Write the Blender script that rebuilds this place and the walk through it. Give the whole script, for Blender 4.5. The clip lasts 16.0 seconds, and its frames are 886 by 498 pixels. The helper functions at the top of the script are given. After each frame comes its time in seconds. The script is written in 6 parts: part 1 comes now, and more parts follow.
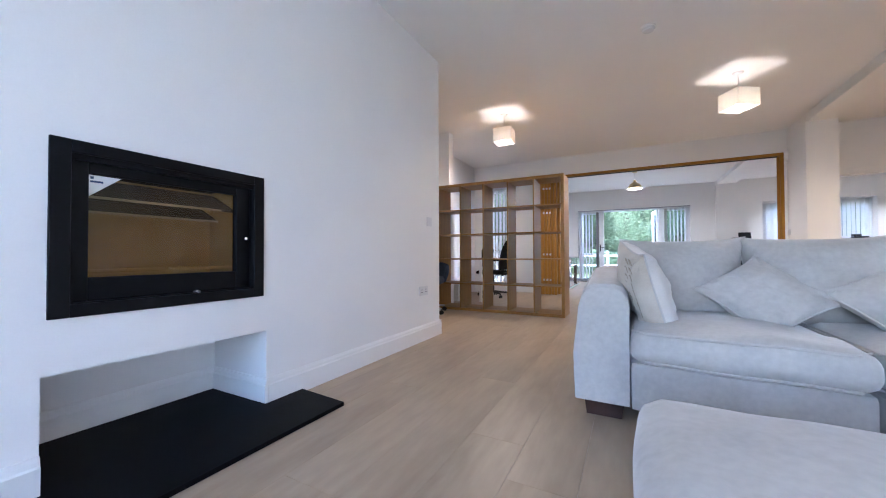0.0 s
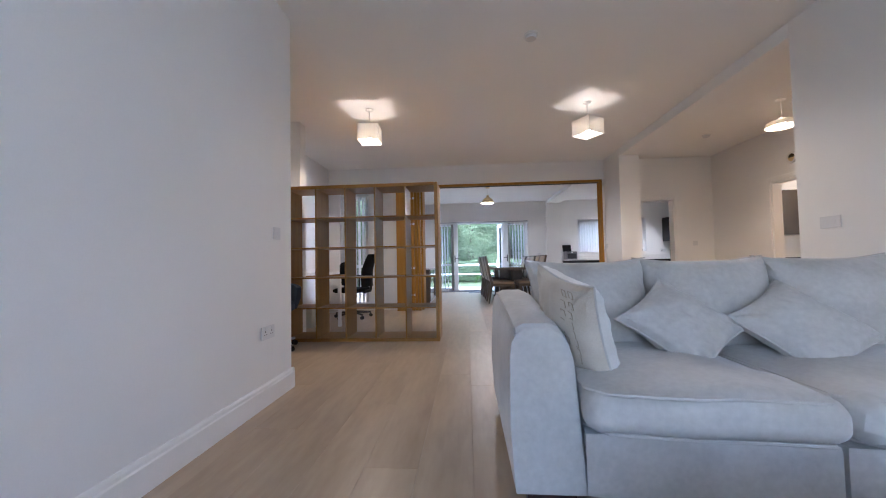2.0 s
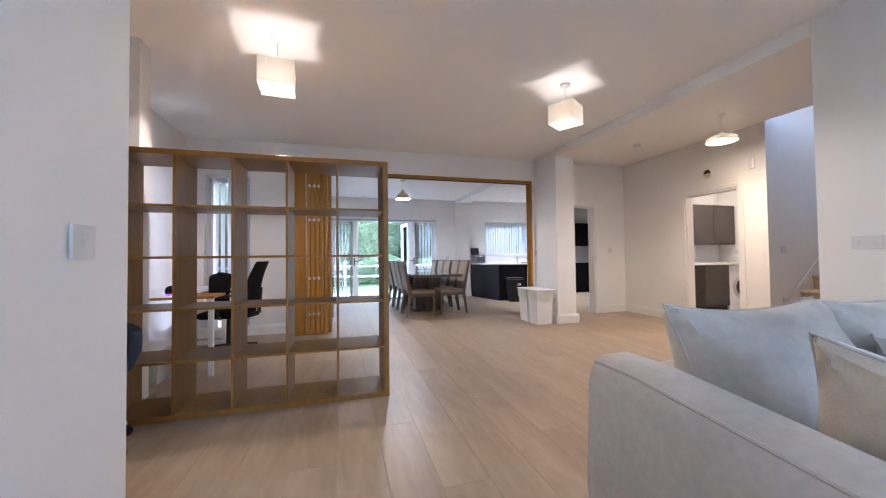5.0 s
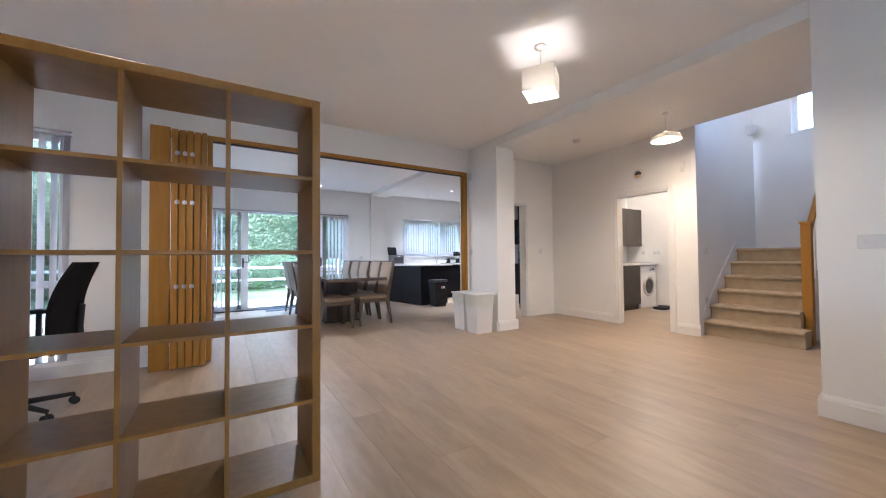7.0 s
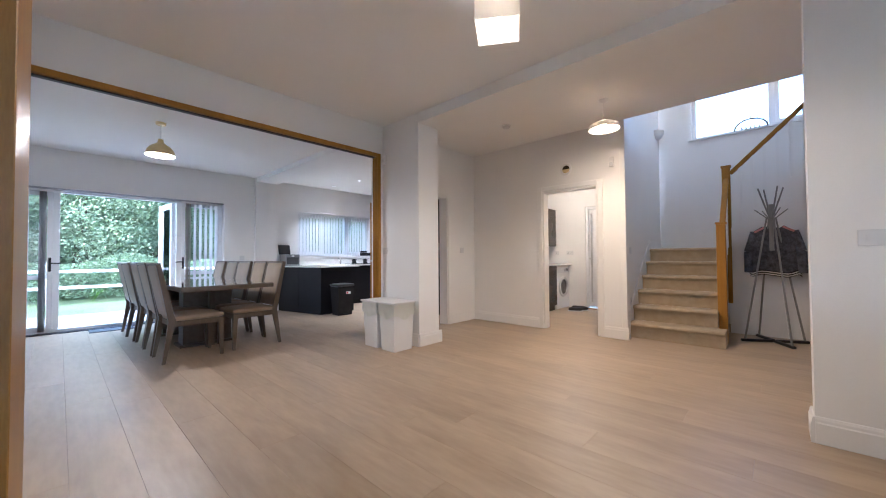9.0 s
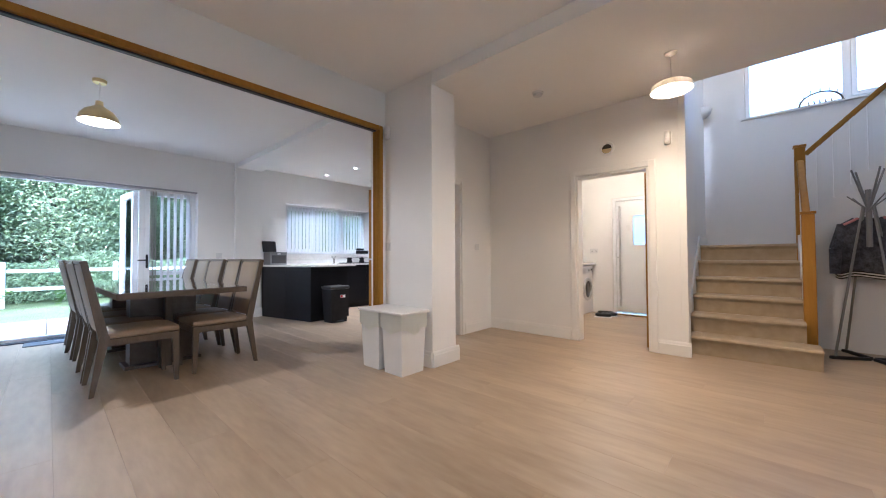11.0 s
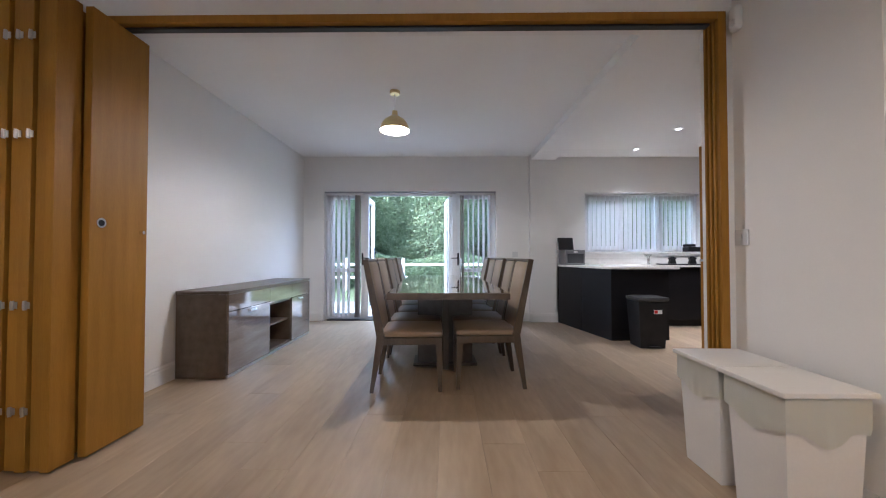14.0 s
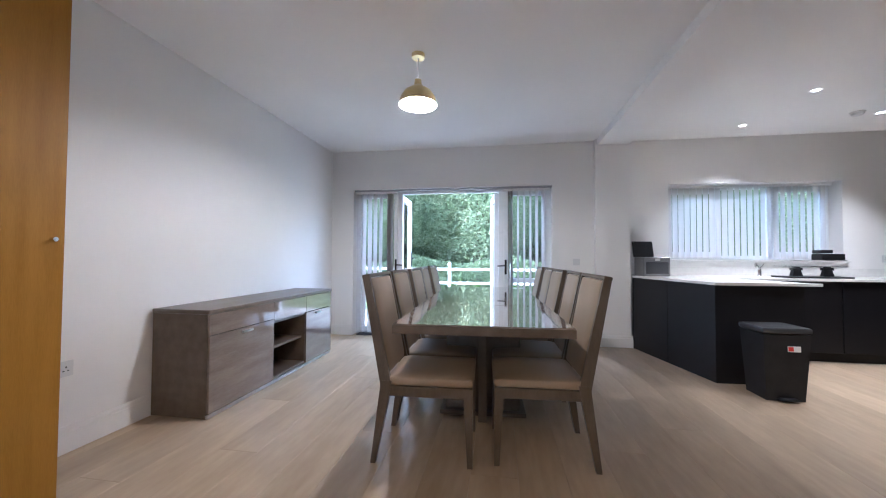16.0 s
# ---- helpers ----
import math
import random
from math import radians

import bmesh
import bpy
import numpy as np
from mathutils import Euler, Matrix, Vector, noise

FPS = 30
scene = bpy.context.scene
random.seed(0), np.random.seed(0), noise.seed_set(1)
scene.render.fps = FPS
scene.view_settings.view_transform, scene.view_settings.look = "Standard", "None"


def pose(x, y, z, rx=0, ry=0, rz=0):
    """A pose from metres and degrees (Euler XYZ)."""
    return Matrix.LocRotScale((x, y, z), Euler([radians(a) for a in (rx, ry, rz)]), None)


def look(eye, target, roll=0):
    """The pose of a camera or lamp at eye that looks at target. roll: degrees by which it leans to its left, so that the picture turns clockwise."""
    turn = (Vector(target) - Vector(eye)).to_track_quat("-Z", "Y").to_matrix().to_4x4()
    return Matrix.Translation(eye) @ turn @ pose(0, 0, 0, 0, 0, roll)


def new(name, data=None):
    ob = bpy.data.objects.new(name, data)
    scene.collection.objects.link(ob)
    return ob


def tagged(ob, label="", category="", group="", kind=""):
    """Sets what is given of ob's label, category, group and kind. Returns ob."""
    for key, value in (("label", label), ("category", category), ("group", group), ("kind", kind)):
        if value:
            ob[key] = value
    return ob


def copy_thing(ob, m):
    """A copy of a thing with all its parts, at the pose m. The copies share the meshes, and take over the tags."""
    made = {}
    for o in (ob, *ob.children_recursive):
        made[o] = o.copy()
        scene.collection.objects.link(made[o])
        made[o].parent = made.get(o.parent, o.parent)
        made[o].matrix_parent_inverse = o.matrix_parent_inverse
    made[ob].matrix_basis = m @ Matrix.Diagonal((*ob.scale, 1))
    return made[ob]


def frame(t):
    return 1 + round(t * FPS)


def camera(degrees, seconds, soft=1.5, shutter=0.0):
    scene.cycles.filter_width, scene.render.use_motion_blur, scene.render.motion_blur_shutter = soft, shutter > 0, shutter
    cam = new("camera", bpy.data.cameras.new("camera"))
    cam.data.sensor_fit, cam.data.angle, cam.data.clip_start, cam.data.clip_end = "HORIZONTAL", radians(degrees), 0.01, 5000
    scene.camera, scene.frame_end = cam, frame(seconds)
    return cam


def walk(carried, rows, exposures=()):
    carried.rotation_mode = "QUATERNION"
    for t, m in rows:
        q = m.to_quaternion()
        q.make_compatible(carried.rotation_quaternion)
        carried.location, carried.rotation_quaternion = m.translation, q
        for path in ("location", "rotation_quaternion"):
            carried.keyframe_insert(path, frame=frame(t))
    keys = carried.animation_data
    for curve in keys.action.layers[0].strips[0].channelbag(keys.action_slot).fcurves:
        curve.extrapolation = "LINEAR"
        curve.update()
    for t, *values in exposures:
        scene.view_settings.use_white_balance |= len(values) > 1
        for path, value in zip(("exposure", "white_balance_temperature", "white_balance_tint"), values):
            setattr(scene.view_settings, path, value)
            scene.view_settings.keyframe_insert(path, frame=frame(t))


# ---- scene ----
cam = camera(102.4, 16.0, 1.1)
PATH = [
    (0, (-0.065, 0.561, 0.802), (-0.997, 2.329, 0.834), -0.2),
    (0.5, (-0.163, 0.648, 0.822), (-0.897, 2.507, 0.873), -0.4),
    (1, (-0.281, 0.806, 0.852), (-0.8, 2.736, 0.919), -0.5),
    (1.5, (-0.375, 0.971, 0.881), (-0.694, 2.944, 0.96), -0.9),
    (2, (-0.476, 1.169, 0.903), (-0.611, 3.163, 0.975), -1.1),
    (2.5, (-0.623, 1.361, 0.931), (-0.65, 3.359, 1.008), -1.1),
    (3, (-0.815, 1.555, 0.968), (-0.734, 3.552, 1.041), -1.1),
    (5.5, (-1.179, 2.678, 1.075), (-0.507, 4.561, 1.12), -0.6),
    (6, (-1.2, 2.938, 1.059), (-0.401, 4.771, 1.11), -0.6),
    (6.5, (-1.228, 3.211, 1.055), (-0.302, 4.983, 1.112), -0.6),
    (7, (-1.211, 3.457, 1.061), (-0.157, 5.156, 1.108), -0.5),
    (7.5, (-1.136, 3.683, 1.052), (0.051, 5.292, 1.103), -0.5),
    (8, (-1.043, 3.915, 1.046), (0.286, 5.409, 1.095), -0.5),
    (8.5, (-0.90, 4.115, 1.048), (0.549, 5.494, 1.097), -0.5),
    (11, (-0.255, 5.077, 1.026), (1.228, 6.418, 1.07), -0.3),
    (11.5, (-0.145, 5.265, 1.015), (1.151, 6.788, 1.056), -0.3),
    (12, (-0.025, 5.438, 1.019), (1.033, 7.135, 1.061), -0.2),
    (12.5, (0.076, 5.635, 1.024), (0.864, 7.473, 1.068), -0.1),
    (13, (0.206, 5.75, 1.021), (0.719, 7.683, 1.066), -0.1),
    (13.5, (0.4, 5.875, 1.027), (0.61, 7.863, 1.072), -0.1),
    (14, (0.534, 6.064, 1.035), (0.512, 8.064, 1.074), 0.0),
    (14.5, (0.636, 6.284, 1.038), (0.509, 8.28, 1.083), 0.1),
    (15, (0.687, 6.477, 1.065), (0.512, 8.469, 1.107), 0.2),
    (15.5, (0.673, 6.698, 1.09), (0.434, 8.683, 1.129), 0.3),
    (16, (0.637, 6.904, 1.101), (0.322, 8.878, 1.152), 0.3),
]
EXPOSURES = [
    (0, 3.6, 4950, 16.5), (1.5, 3.24, 5000, 16.5), (2.5, 3.1, 5000, 16.5), (5.5, 3.55, 4900, 16), (7, 3.53, 4850, 14.5), (8.5, 3.35, 4850, 14.5),
    (11, 3.37, 4950, 13.5), (12.5, 3.15, 5100, 15), (13.5, 2.93, 5200, 15.5), (14.5, 3.0, 5150, 15.5), (15.5, 3.15, 5000, 15), (16, 3.27, 5000, 14.5)]
walk(cam, [(t, look(eye, target, roll)) for t, eye, target, roll in PATH], EXPOSURES)

# ---- light ----
world = bpy.data.worlds.new("overcast_sky")
scene.world = world
world.use_nodes = True
wn = world.node_tree.nodes
sky = wn.new("ShaderNodeTexSky")
sky.sky_type, sky.sun_disc = "NISHITA", False
sky.sun_elevation, sky.sun_rotation = radians(24), radians(247)
sky.air_density, sky.dust_density, sky.ozone_density = 1.0, 2.0, 1.6
wn["Background"].inputs["Strength"].default_value = 0.15
world.node_tree.links.new(sky.outputs[0], wn["Background"].inputs["Color"])

sun_data = bpy.data.lights.new("sun", "SUN")
sun_data.energy, sun_data.angle, sun_data.color = 5.0, radians(45), (0.95, 0.97, 1.0)
new("sun", sun_data).matrix_world = look((-24, 2, 14.6), (0, 12, 3))

WARM = (1.0, 0.74, 0.46)
DAY = (0.60, 0.77, 1.0)
OVERCAST = (0.72, 0.85, 1.0)


def point_lamp(name, place, watts, radius=0.03, color=WARM):
    d = bpy.data.lights.new(name, "POINT")
    d.energy, d.color, d.shadow_soft_size = watts, color, radius
    o = new(name, d)
    o.location = place
    return o


def window_lamp(name, eye, target, w, h, watts, color=DAY):
    d = bpy.data.lights.new(name, "AREA")
    d.shape, d.size, d.size_y, d.energy, d.color = "RECTANGLE", w, h, watts, color
    o = new(name, d)
    o.matrix_world = look(eye, target)
    return o


window_lamp("south_window_light", (-0.3, -1.95, 1.45), (0.2, 3, 1.3), 2.3, 1.9, 1.5)
window_lamp("stair_window_light", (6.22, 4.3, 3.5), (4.5, 4.4, 1.5), 1.7, 0.8, 0.65)
window_lamp("garden_door_light", (0.0, 13.0, 3.0), (0.1, 10.2, 0.6), 2.7, 1.3, 28, OVERCAST)
window_lamp("kitchen_window_light", (3.8, 12.9, 2.9), (3.8, 10.8, 0.9), 1.9, 0.9, 8, OVERCAST)
for px, py in ((-1.63, 5.39), (0.99, 5.47)):
    point_lamp("pendant_bulb_light", (px, py, 2.40), 0.46)
    d = bpy.data.lights.new("pendant_down_light", "SPOT")
    d.energy, d.color, d.shadow_soft_size, d.spot_size, d.spot_blend = 6.6, WARM, 0.03, radians(172), 0.4
    new("pendant_down_light", d).matrix_world = look((px, py, 2.395), (px, py + 0.001, 0))
point_lamp("hall_bulb_light", (3.32, 5.65, 2.47), 1.8, 0.05, (1.0, 0.66, 0.33))
d = bpy.data.lights.new("hall_down_light", "SPOT")
d.energy, d.color, d.shadow_soft_size, d.spot_size, d.spot_blend = 11.0, (1.0, 0.68, 0.37), 0.06, radians(146), 1.0
new("hall_down_light", d).matrix_world = look((3.32, 5.65, 2.42), (3.32, 5.651, 0))
point_lamp("dining_bulb_light", (0.01, 9.48, 2.28), 10.0, 0.03, (1.0, 0.86, 0.70))
# added fill lamps without fittings, to brighten the utility room and the stairwell
point_lamp("utility_bulb_light", (5.2, 6.9, 2.4), 4.6, 0.1)
point_lamp("landing_bulb_light", (5.6, 4.6, 3.9), 1.2, 0.1)
for kx, ky in ((3.42, 11.5), (3.5, 10.63), (4.6, 11.3), (4.6, 10.2), (3.6, 9.3)):
    d = bpy.data.lights.new("downlight", "SPOT")
    d.energy, d.color, d.shadow_soft_size, d.spot_size, d.spot_blend = 14.0, (1.0, 0.9, 0.76), 0.04, radians(88), 0.8
    new("downlight", d).matrix_world = look((kx, ky, 2.62), (kx, ky + 0.001, 0))


# ---- materials ----
def mat(name, color, rough=0.6, metal=0.0, **kw):
    m = bpy.data.materials.new(name)
    m.use_nodes = True
    b = m.node_tree.nodes["Principled BSDF"]
    b.inputs["Base Color"].default_value = (*color, 1)
    b.inputs["Roughness"].default_value = rough
    b.inputs["Metallic"].default_value = metal
    for key, value in kw.items():
        b.inputs[key.replace("_", " ")].default_value = value
    return m


def nodes_of(m):
    return m.node_tree.nodes, m.node_tree.links, m.node_tree.nodes["Principled BSDF"]


def varied(name, c1, c2, rough=0.6, scale=4.0, fine=60.0, bump=0.1, stretch=(1, 1, 1), per_piece=0.0, dist=0.002, rough_var=0.08, **kw):
    """A surface with two scales of variation: broad mottling between two colours and a fine grain that also gives relief."""
    m = mat(name, c1, rough, **kw)
    n, l, b = nodes_of(m)
    tc = n.new("ShaderNodeTexCoord")
    mp = n.new("ShaderNodeMapping")
    mp.inputs["Scale"].default_value = stretch
    l.new(tc.outputs["Object"], mp.inputs["Vector"])
    vec = mp.outputs[0]
    oi = n.new("ShaderNodeObjectInfo")
    if per_piece:
        sh = n.new("ShaderNodeVectorMath")
        sh.operation = "MULTIPLY_ADD"
        cx = n.new("ShaderNodeCombineXYZ")
        for k in range(3):
            l.new(oi.outputs["Random"], cx.inputs[k])
        l.new(cx.outputs[0], sh.inputs[0])
        sh.inputs[1].default_value = (37, 53, 71)
        l.new(vec, sh.inputs[2])
        vec = sh.outputs[0]
    big, small = n.new("ShaderNodeTexNoise"), n.new("ShaderNodeTexNoise")
    big.inputs["Scale"].default_value, big.inputs["Detail"].default_value = scale, 5
    small.inputs["Scale"].default_value, small.inputs["Detail"].default_value = fine, 4
    l.new(vec, big.inputs["Vector"]), l.new(vec, small.inputs["Vector"])
    add = n.new("ShaderNodeMath")
    add.operation = "MULTIPLY_ADD"
    l.new(small.outputs["Fac"], add.inputs[0])
    add.inputs[1].default_value = 0.5
    l.new(big.outputs["Fac"], add.inputs[2])
    ramp = n.new("ShaderNodeValToRGB")
    ramp.color_ramp.elements[0].position, ramp.color_ramp.elements[1].position = 0.5, 1.0
    ramp.color_ramp.elements[0].color, ramp.color_ramp.elements[1].color = (*c1, 1), (*c2, 1)
    l.new(add.outputs[0], ramp.inputs[0])
    color = ramp.outputs[0]
    if per_piece:
        hsv = n.new("ShaderNodeHueSaturation")
        mr = n.new("ShaderNodeMapRange")
        mr.inputs["To Min"].default_value, mr.inputs["To Max"].default_value = 1 - per_piece, 1 + per_piece
        l.new(oi.outputs["Random"], mr.inputs["Value"]), l.new(mr.outputs[0], hsv.inputs["Value"]), l.new(color, hsv.inputs["Color"])
        color = hsv.outputs[0]
    l.new(color, b.inputs["Base Color"])
    rr = n.new("ShaderNodeMapRange")
    rr.inputs["To Min"].default_value, rr.inputs["To Max"].default_value = rough - rough_var, rough + rough_var
    l.new(big.outputs["Fac"], rr.inputs["Value"]), l.new(rr.outputs[0], b.inputs["Roughness"])
    bp = n.new("ShaderNodeBump")
    bp.inputs["Strength"].default_value, bp.inputs["Distance"].default_value = bump, dist
    l.new(small.outputs["Fac"], bp.inputs["Height"]), l.new(bp.outputs[0], b.inputs["Normal"])
    return m


def glass(name, rough=0.0, tint=(1, 1, 1)):
    m = bpy.data.materials.new(name)
    m.use_nodes = True
    n, l = m.node_tree.nodes, m.node_tree.links
    n.remove(n["Principled BSDF"])
    t, g, mix, fr = n.new("ShaderNodeBsdfTransparent"), n.new("ShaderNodeBsdfGlossy"), n.new("ShaderNodeMixShader"), n.new("ShaderNodeFresnel")
    t.inputs[0].default_value, g.inputs["Roughness"].default_value = (*tint, 1), rough
    l.new(fr.outputs[0], mix.inputs[0]), l.new(t.outputs[0], mix.inputs[1]), l.new(g.outputs[0], mix.inputs[2])
    l.new(mix.outputs[0], n["Material Output"].inputs[0])
    return m


def translucent(name, color, share=0.5, rough=0.8):
    m = mat(name, color, rough)
    n, l, b = nodes_of(m)
    t, mix = n.new("ShaderNodeBsdfTranslucent"), n.new("ShaderNodeMixShader")
    t.inputs[0].default_value = (*color, 1)
    mix.inputs[0].default_value = share
    l.new(b.outputs[0], mix.inputs[1]), l.new(t.outputs[0], mix.inputs[2]), l.new(mix.outputs[0], n["Material Output"].inputs[0])
    return m


def glow(name, color, strength):
    m = mat(name, color)
    b = nodes_of(m)[2]
    b.inputs["Emission Color"].default_value, b.inputs["Emission Strength"].default_value = (*color, 1), strength
    return m


WALL = varied("white_wall_paint", (0.80, 0.79, 0.77), (0.84, 0.83, 0.81), 0.75, 1.3, 160, 0.12, dist=0.001)
CEIL = varied("white_ceiling_paint", (0.85, 0.84, 0.82), (0.88, 0.87, 0.85), 0.85, 1.1, 120, 0.1, dist=0.001)
GLOSSWHITE = varied("white_satin_trim", (0.80, 0.79, 0.77), (0.84, 0.83, 0.81), 0.35, 3, 90, 0.05)
PLANK = varied("limed_oak_plank", (0.325, 0.242, 0.157), (0.47, 0.365, 0.25), 0.40, 1.5, 9, 0.05, (3, 0.55, 3), 0.03, rough_var=0.10)
UNDER = mat("dark_plank_joint", (0.33, 0.25, 0.165), 0.8)
OAK = varied("oak_veneer", (0.285, 0.135, 0.013), (0.37, 0.183, 0.022), 0.5, 2.5, 40, 0.015, (9, 9, 0.7), 0.05, rough_var=0.01, Specular_IOR_Level=0.25)
SHELF = varied("pale_oak_effect_board", (0.245, 0.122, 0.020), (0.335, 0.176, 0.034), 0.4, 2.5, 40, 0.05, (8, 8, 1), rough_var=0.03, Specular_IOR_Level=0.3)
BLACKSTEEL = varied("black_steel", (0.004, 0.004, 0.005), (0.008, 0.008, 0.009), 0.5, 8, 200, 0.05, Specular_IOR_Level=0.12)
SLATE = varied("black_slate", (0.004, 0.004, 0.005), (0.007, 0.007, 0.008), 0.6, 5, 90, 0.12, Specular_IOR_Level=0.06)
FIREBRICK = varied("buff_firebrick", (0.66, 0.45, 0.19), (0.76, 0.56, 0.27), 0.9, 6, 80, 0.3)
VELVET = varied("pale_grey_velvet", (0.45, 0.425, 0.385), (0.60, 0.57, 0.52), 0.85, 3.5, 40, 0.3, Sheen_Weight=0.35, Sheen_Roughness=0.4)
PIPING = varied("grey_piping", (0.52, 0.49, 0.45), (0.60, 0.57, 0.52), 0.8, 6, 200, 0.2)
CREAM = varied("beige_gold_linen", (0.50, 0.43, 0.33), (0.64, 0.57, 0.46), 0.9, 7, 180, 0.4, Sheen_Weight=0.3)
GOLDCUSH = varied("pale_cream_linen", (0.56, 0.53, 0.47), (0.68, 0.64, 0.58), 0.8, 8, 150, 0.3, Sheen_Weight=0.4)
DARKWOOD = varied("dark_stained_wood", (0.035, 0.014, 0.010), (0.06, 0.026, 0.018), 0.4, 5, 60, 0.1)
GREYWOOD = varied("grey_brown_lacquered_wood", (0.078, 0.056, 0.038), (0.14, 0.104, 0.073), 0.34, 2.0, 30, 0.08, (7, 1, 7))
CHAIRWOOD = varied("grey_brown_chair_wood", (0.075, 0.053, 0.034), (0.125, 0.092, 0.061), 0.4, 3, 40, 0.1, (6, 6, 1))
GLOSSWOOD = varied("high_gloss_grey_wood", (0.15, 0.115, 0.09), (0.25, 0.20, 0.16), 0.06, 2.0, 30, 0.0, (7, 1, 7), rough_var=0.02, Coat_Weight=1.0, Coat_Roughness=0.03)
LEATHER = varied("taupe_faux_leather", (0.225, 0.16, 0.10), (0.295, 0.217, 0.143), 0.5, 5, 160, 0.2)
CARPET = varied("beige_stair_carpet", (0.35, 0.275, 0.175), (0.44, 0.355, 0.24), 0.95, 12, 260, 0.7, dist=0.004)
STAIRWHITE = mat("white_stair_paint", (0.8, 0.79, 0.77), 0.4)
GRAPHITE = varied("matt_graphite_unit", (0.008, 0.008, 0.010), (0.012, 0.012, 0.014), 0.35, 3, 60, 0.02, Specular_IOR_Level=0.25)
GREYUNIT = varied("gloss_grey_brown_unit", (0.05, 0.038, 0.027), (0.065, 0.050, 0.037), 0.2, 3, 60, 0.02)
WORKTOP = varied("white_quartz", (0.74, 0.73, 0.71), (0.82, 0.81, 0.79), 0.2, 20, 250, 0.02)
UPVC = varied("white_upvc", (0.80, 0.81, 0.82), (0.84, 0.85, 0.86), 0.3, 3, 60, 0.02)
STEEL = mat("brushed_steel", (0.62, 0.62, 0.62), 0.28, 1.0)
CHROME = mat("chrome", (0.8, 0.8, 0.8), 0.1, 1.0)
BLACKPLASTIC = varied("black_plastic", (0.012, 0.012, 0.013), (0.022, 0.022, 0.024), 0.45, 8, 150, 0.08, Specular_IOR_Level=0.25)
BLACKMESH = varied("black_mesh_fabric", (0.006, 0.006, 0.007), (0.012, 0.012, 0.013), 0.85, 10, 320, 0.5, Specular_IOR_Level=0.12)
BLUEFABRIC = varied("slate_blue_fabric", (0.020, 0.030, 0.050), (0.036, 0.052, 0.082), 0.9, 8, 240, 0.4)
WHITEPLASTIC = varied("white_plastic", (0.76, 0.75, 0.73), (0.81, 0.80, 0.78), 0.4, 5, 90, 0.03)
SOCKETWHITE = mat("white_moulded_plastic", (0.68, 0.68, 0.68), 0.35)
LINER = translucent("thin_white_liner", (0.77, 0.775, 0.71), 0.35, 0.3)
BRASS = varied("brushed_brass", (0.66, 0.52, 0.26), (0.76, 0.62, 0.35), 0.32, 8, 120, 0.05, metal=1.0)
SHADEFAB = translucent("cream_shade_fabric", (0.84, 0.80, 0.73), 0.34)
SHADEWHITE = varied("white_enamel_shade", (0.76, 0.75, 0.72), (0.82, 0.81, 0.78), 0.35, 5, 60, 0.02)
BULB = glow("lit_bulb", (1.0, 0.86, 0.66), 4)
DOWN = glow("lit_downlight", (1.0, 0.93, 0.82), 2.5)
BLIND = translucent("pale_grey_blind_fabric", (0.73, 0.71, 0.71), 0.5)
# the same blind fabric, darkened in colour for the shade of backlit stacked slats
BLINDSHADED = translucent("shaded_blind_fabric", (0.42, 0.37, 0.32), 0.4)
PANE = glass("window_glass")
STOVEGLASS = glass("smoked_stove_glass", 0.02, (0.80, 0.73, 0.58))
RUBBER = mat("black_rubber", (0.015, 0.015, 0.015), 0.7)
STANDGREY = mat("grey_painted_steel", (0.22, 0.215, 0.205), 0.4, 0.3)
JACKET = varied("navy_patterned_cloth", (0.010, 0.014, 0.025), (0.10, 0.10, 0.12), 0.85, 22, 90, 0.3)
PINKTRIM = mat("pink_cloth", (0.55, 0.22, 0.20), 0.8)
CREAMTRIM = mat("cream_cloth", (0.72, 0.68, 0.6), 0.8)
REDLABEL = mat("red_paper_label", (0.6, 0.03, 0.02), 0.4)
PAPER = mat("white_paper", (0.8, 0.8, 0.8), 0.6)
TOWELGREEN = mat("green_packaging", (0.02, 0.12, 0.05), 0.5)
GRASS = varied("lawn", (0.075, 0.105, 0.035), (0.12, 0.15, 0.06), 0.95, 1.2, 60, 0.9, dist=0.03)
PAVING = varied("pale_patio_paving", (0.25, 0.24, 0.21), (0.33, 0.315, 0.28), 0.85, 3, 60, 0.3)
FENCE = varied("white_painted_fence", (0.48, 0.48, 0.46), (0.58, 0.58, 0.56), 0.6, 4, 60, 0.2)
LARCH = varied("weathered_fence_board", (0.25, 0.19, 0.14), (0.36, 0.29, 0.22), 0.85, 3, 50, 0.3, (8, 8, 1))
BARK = varied("bark", (0.10, 0.08, 0.06), (0.18, 0.15, 0.12), 0.9, 6, 40, 0.8, (3, 3, 0.6), dist=0.02)
BRICK = varied("red_brick", (0.27, 0.085, 0.055), (0.38, 0.14, 0.09), 0.9, 8, 60, 0.4)
ROOFTILE = varied("brown_roof_tile", (0.12, 0.07, 0.055), (0.19, 0.12, 0.09), 0.9, 6, 60, 0.4)


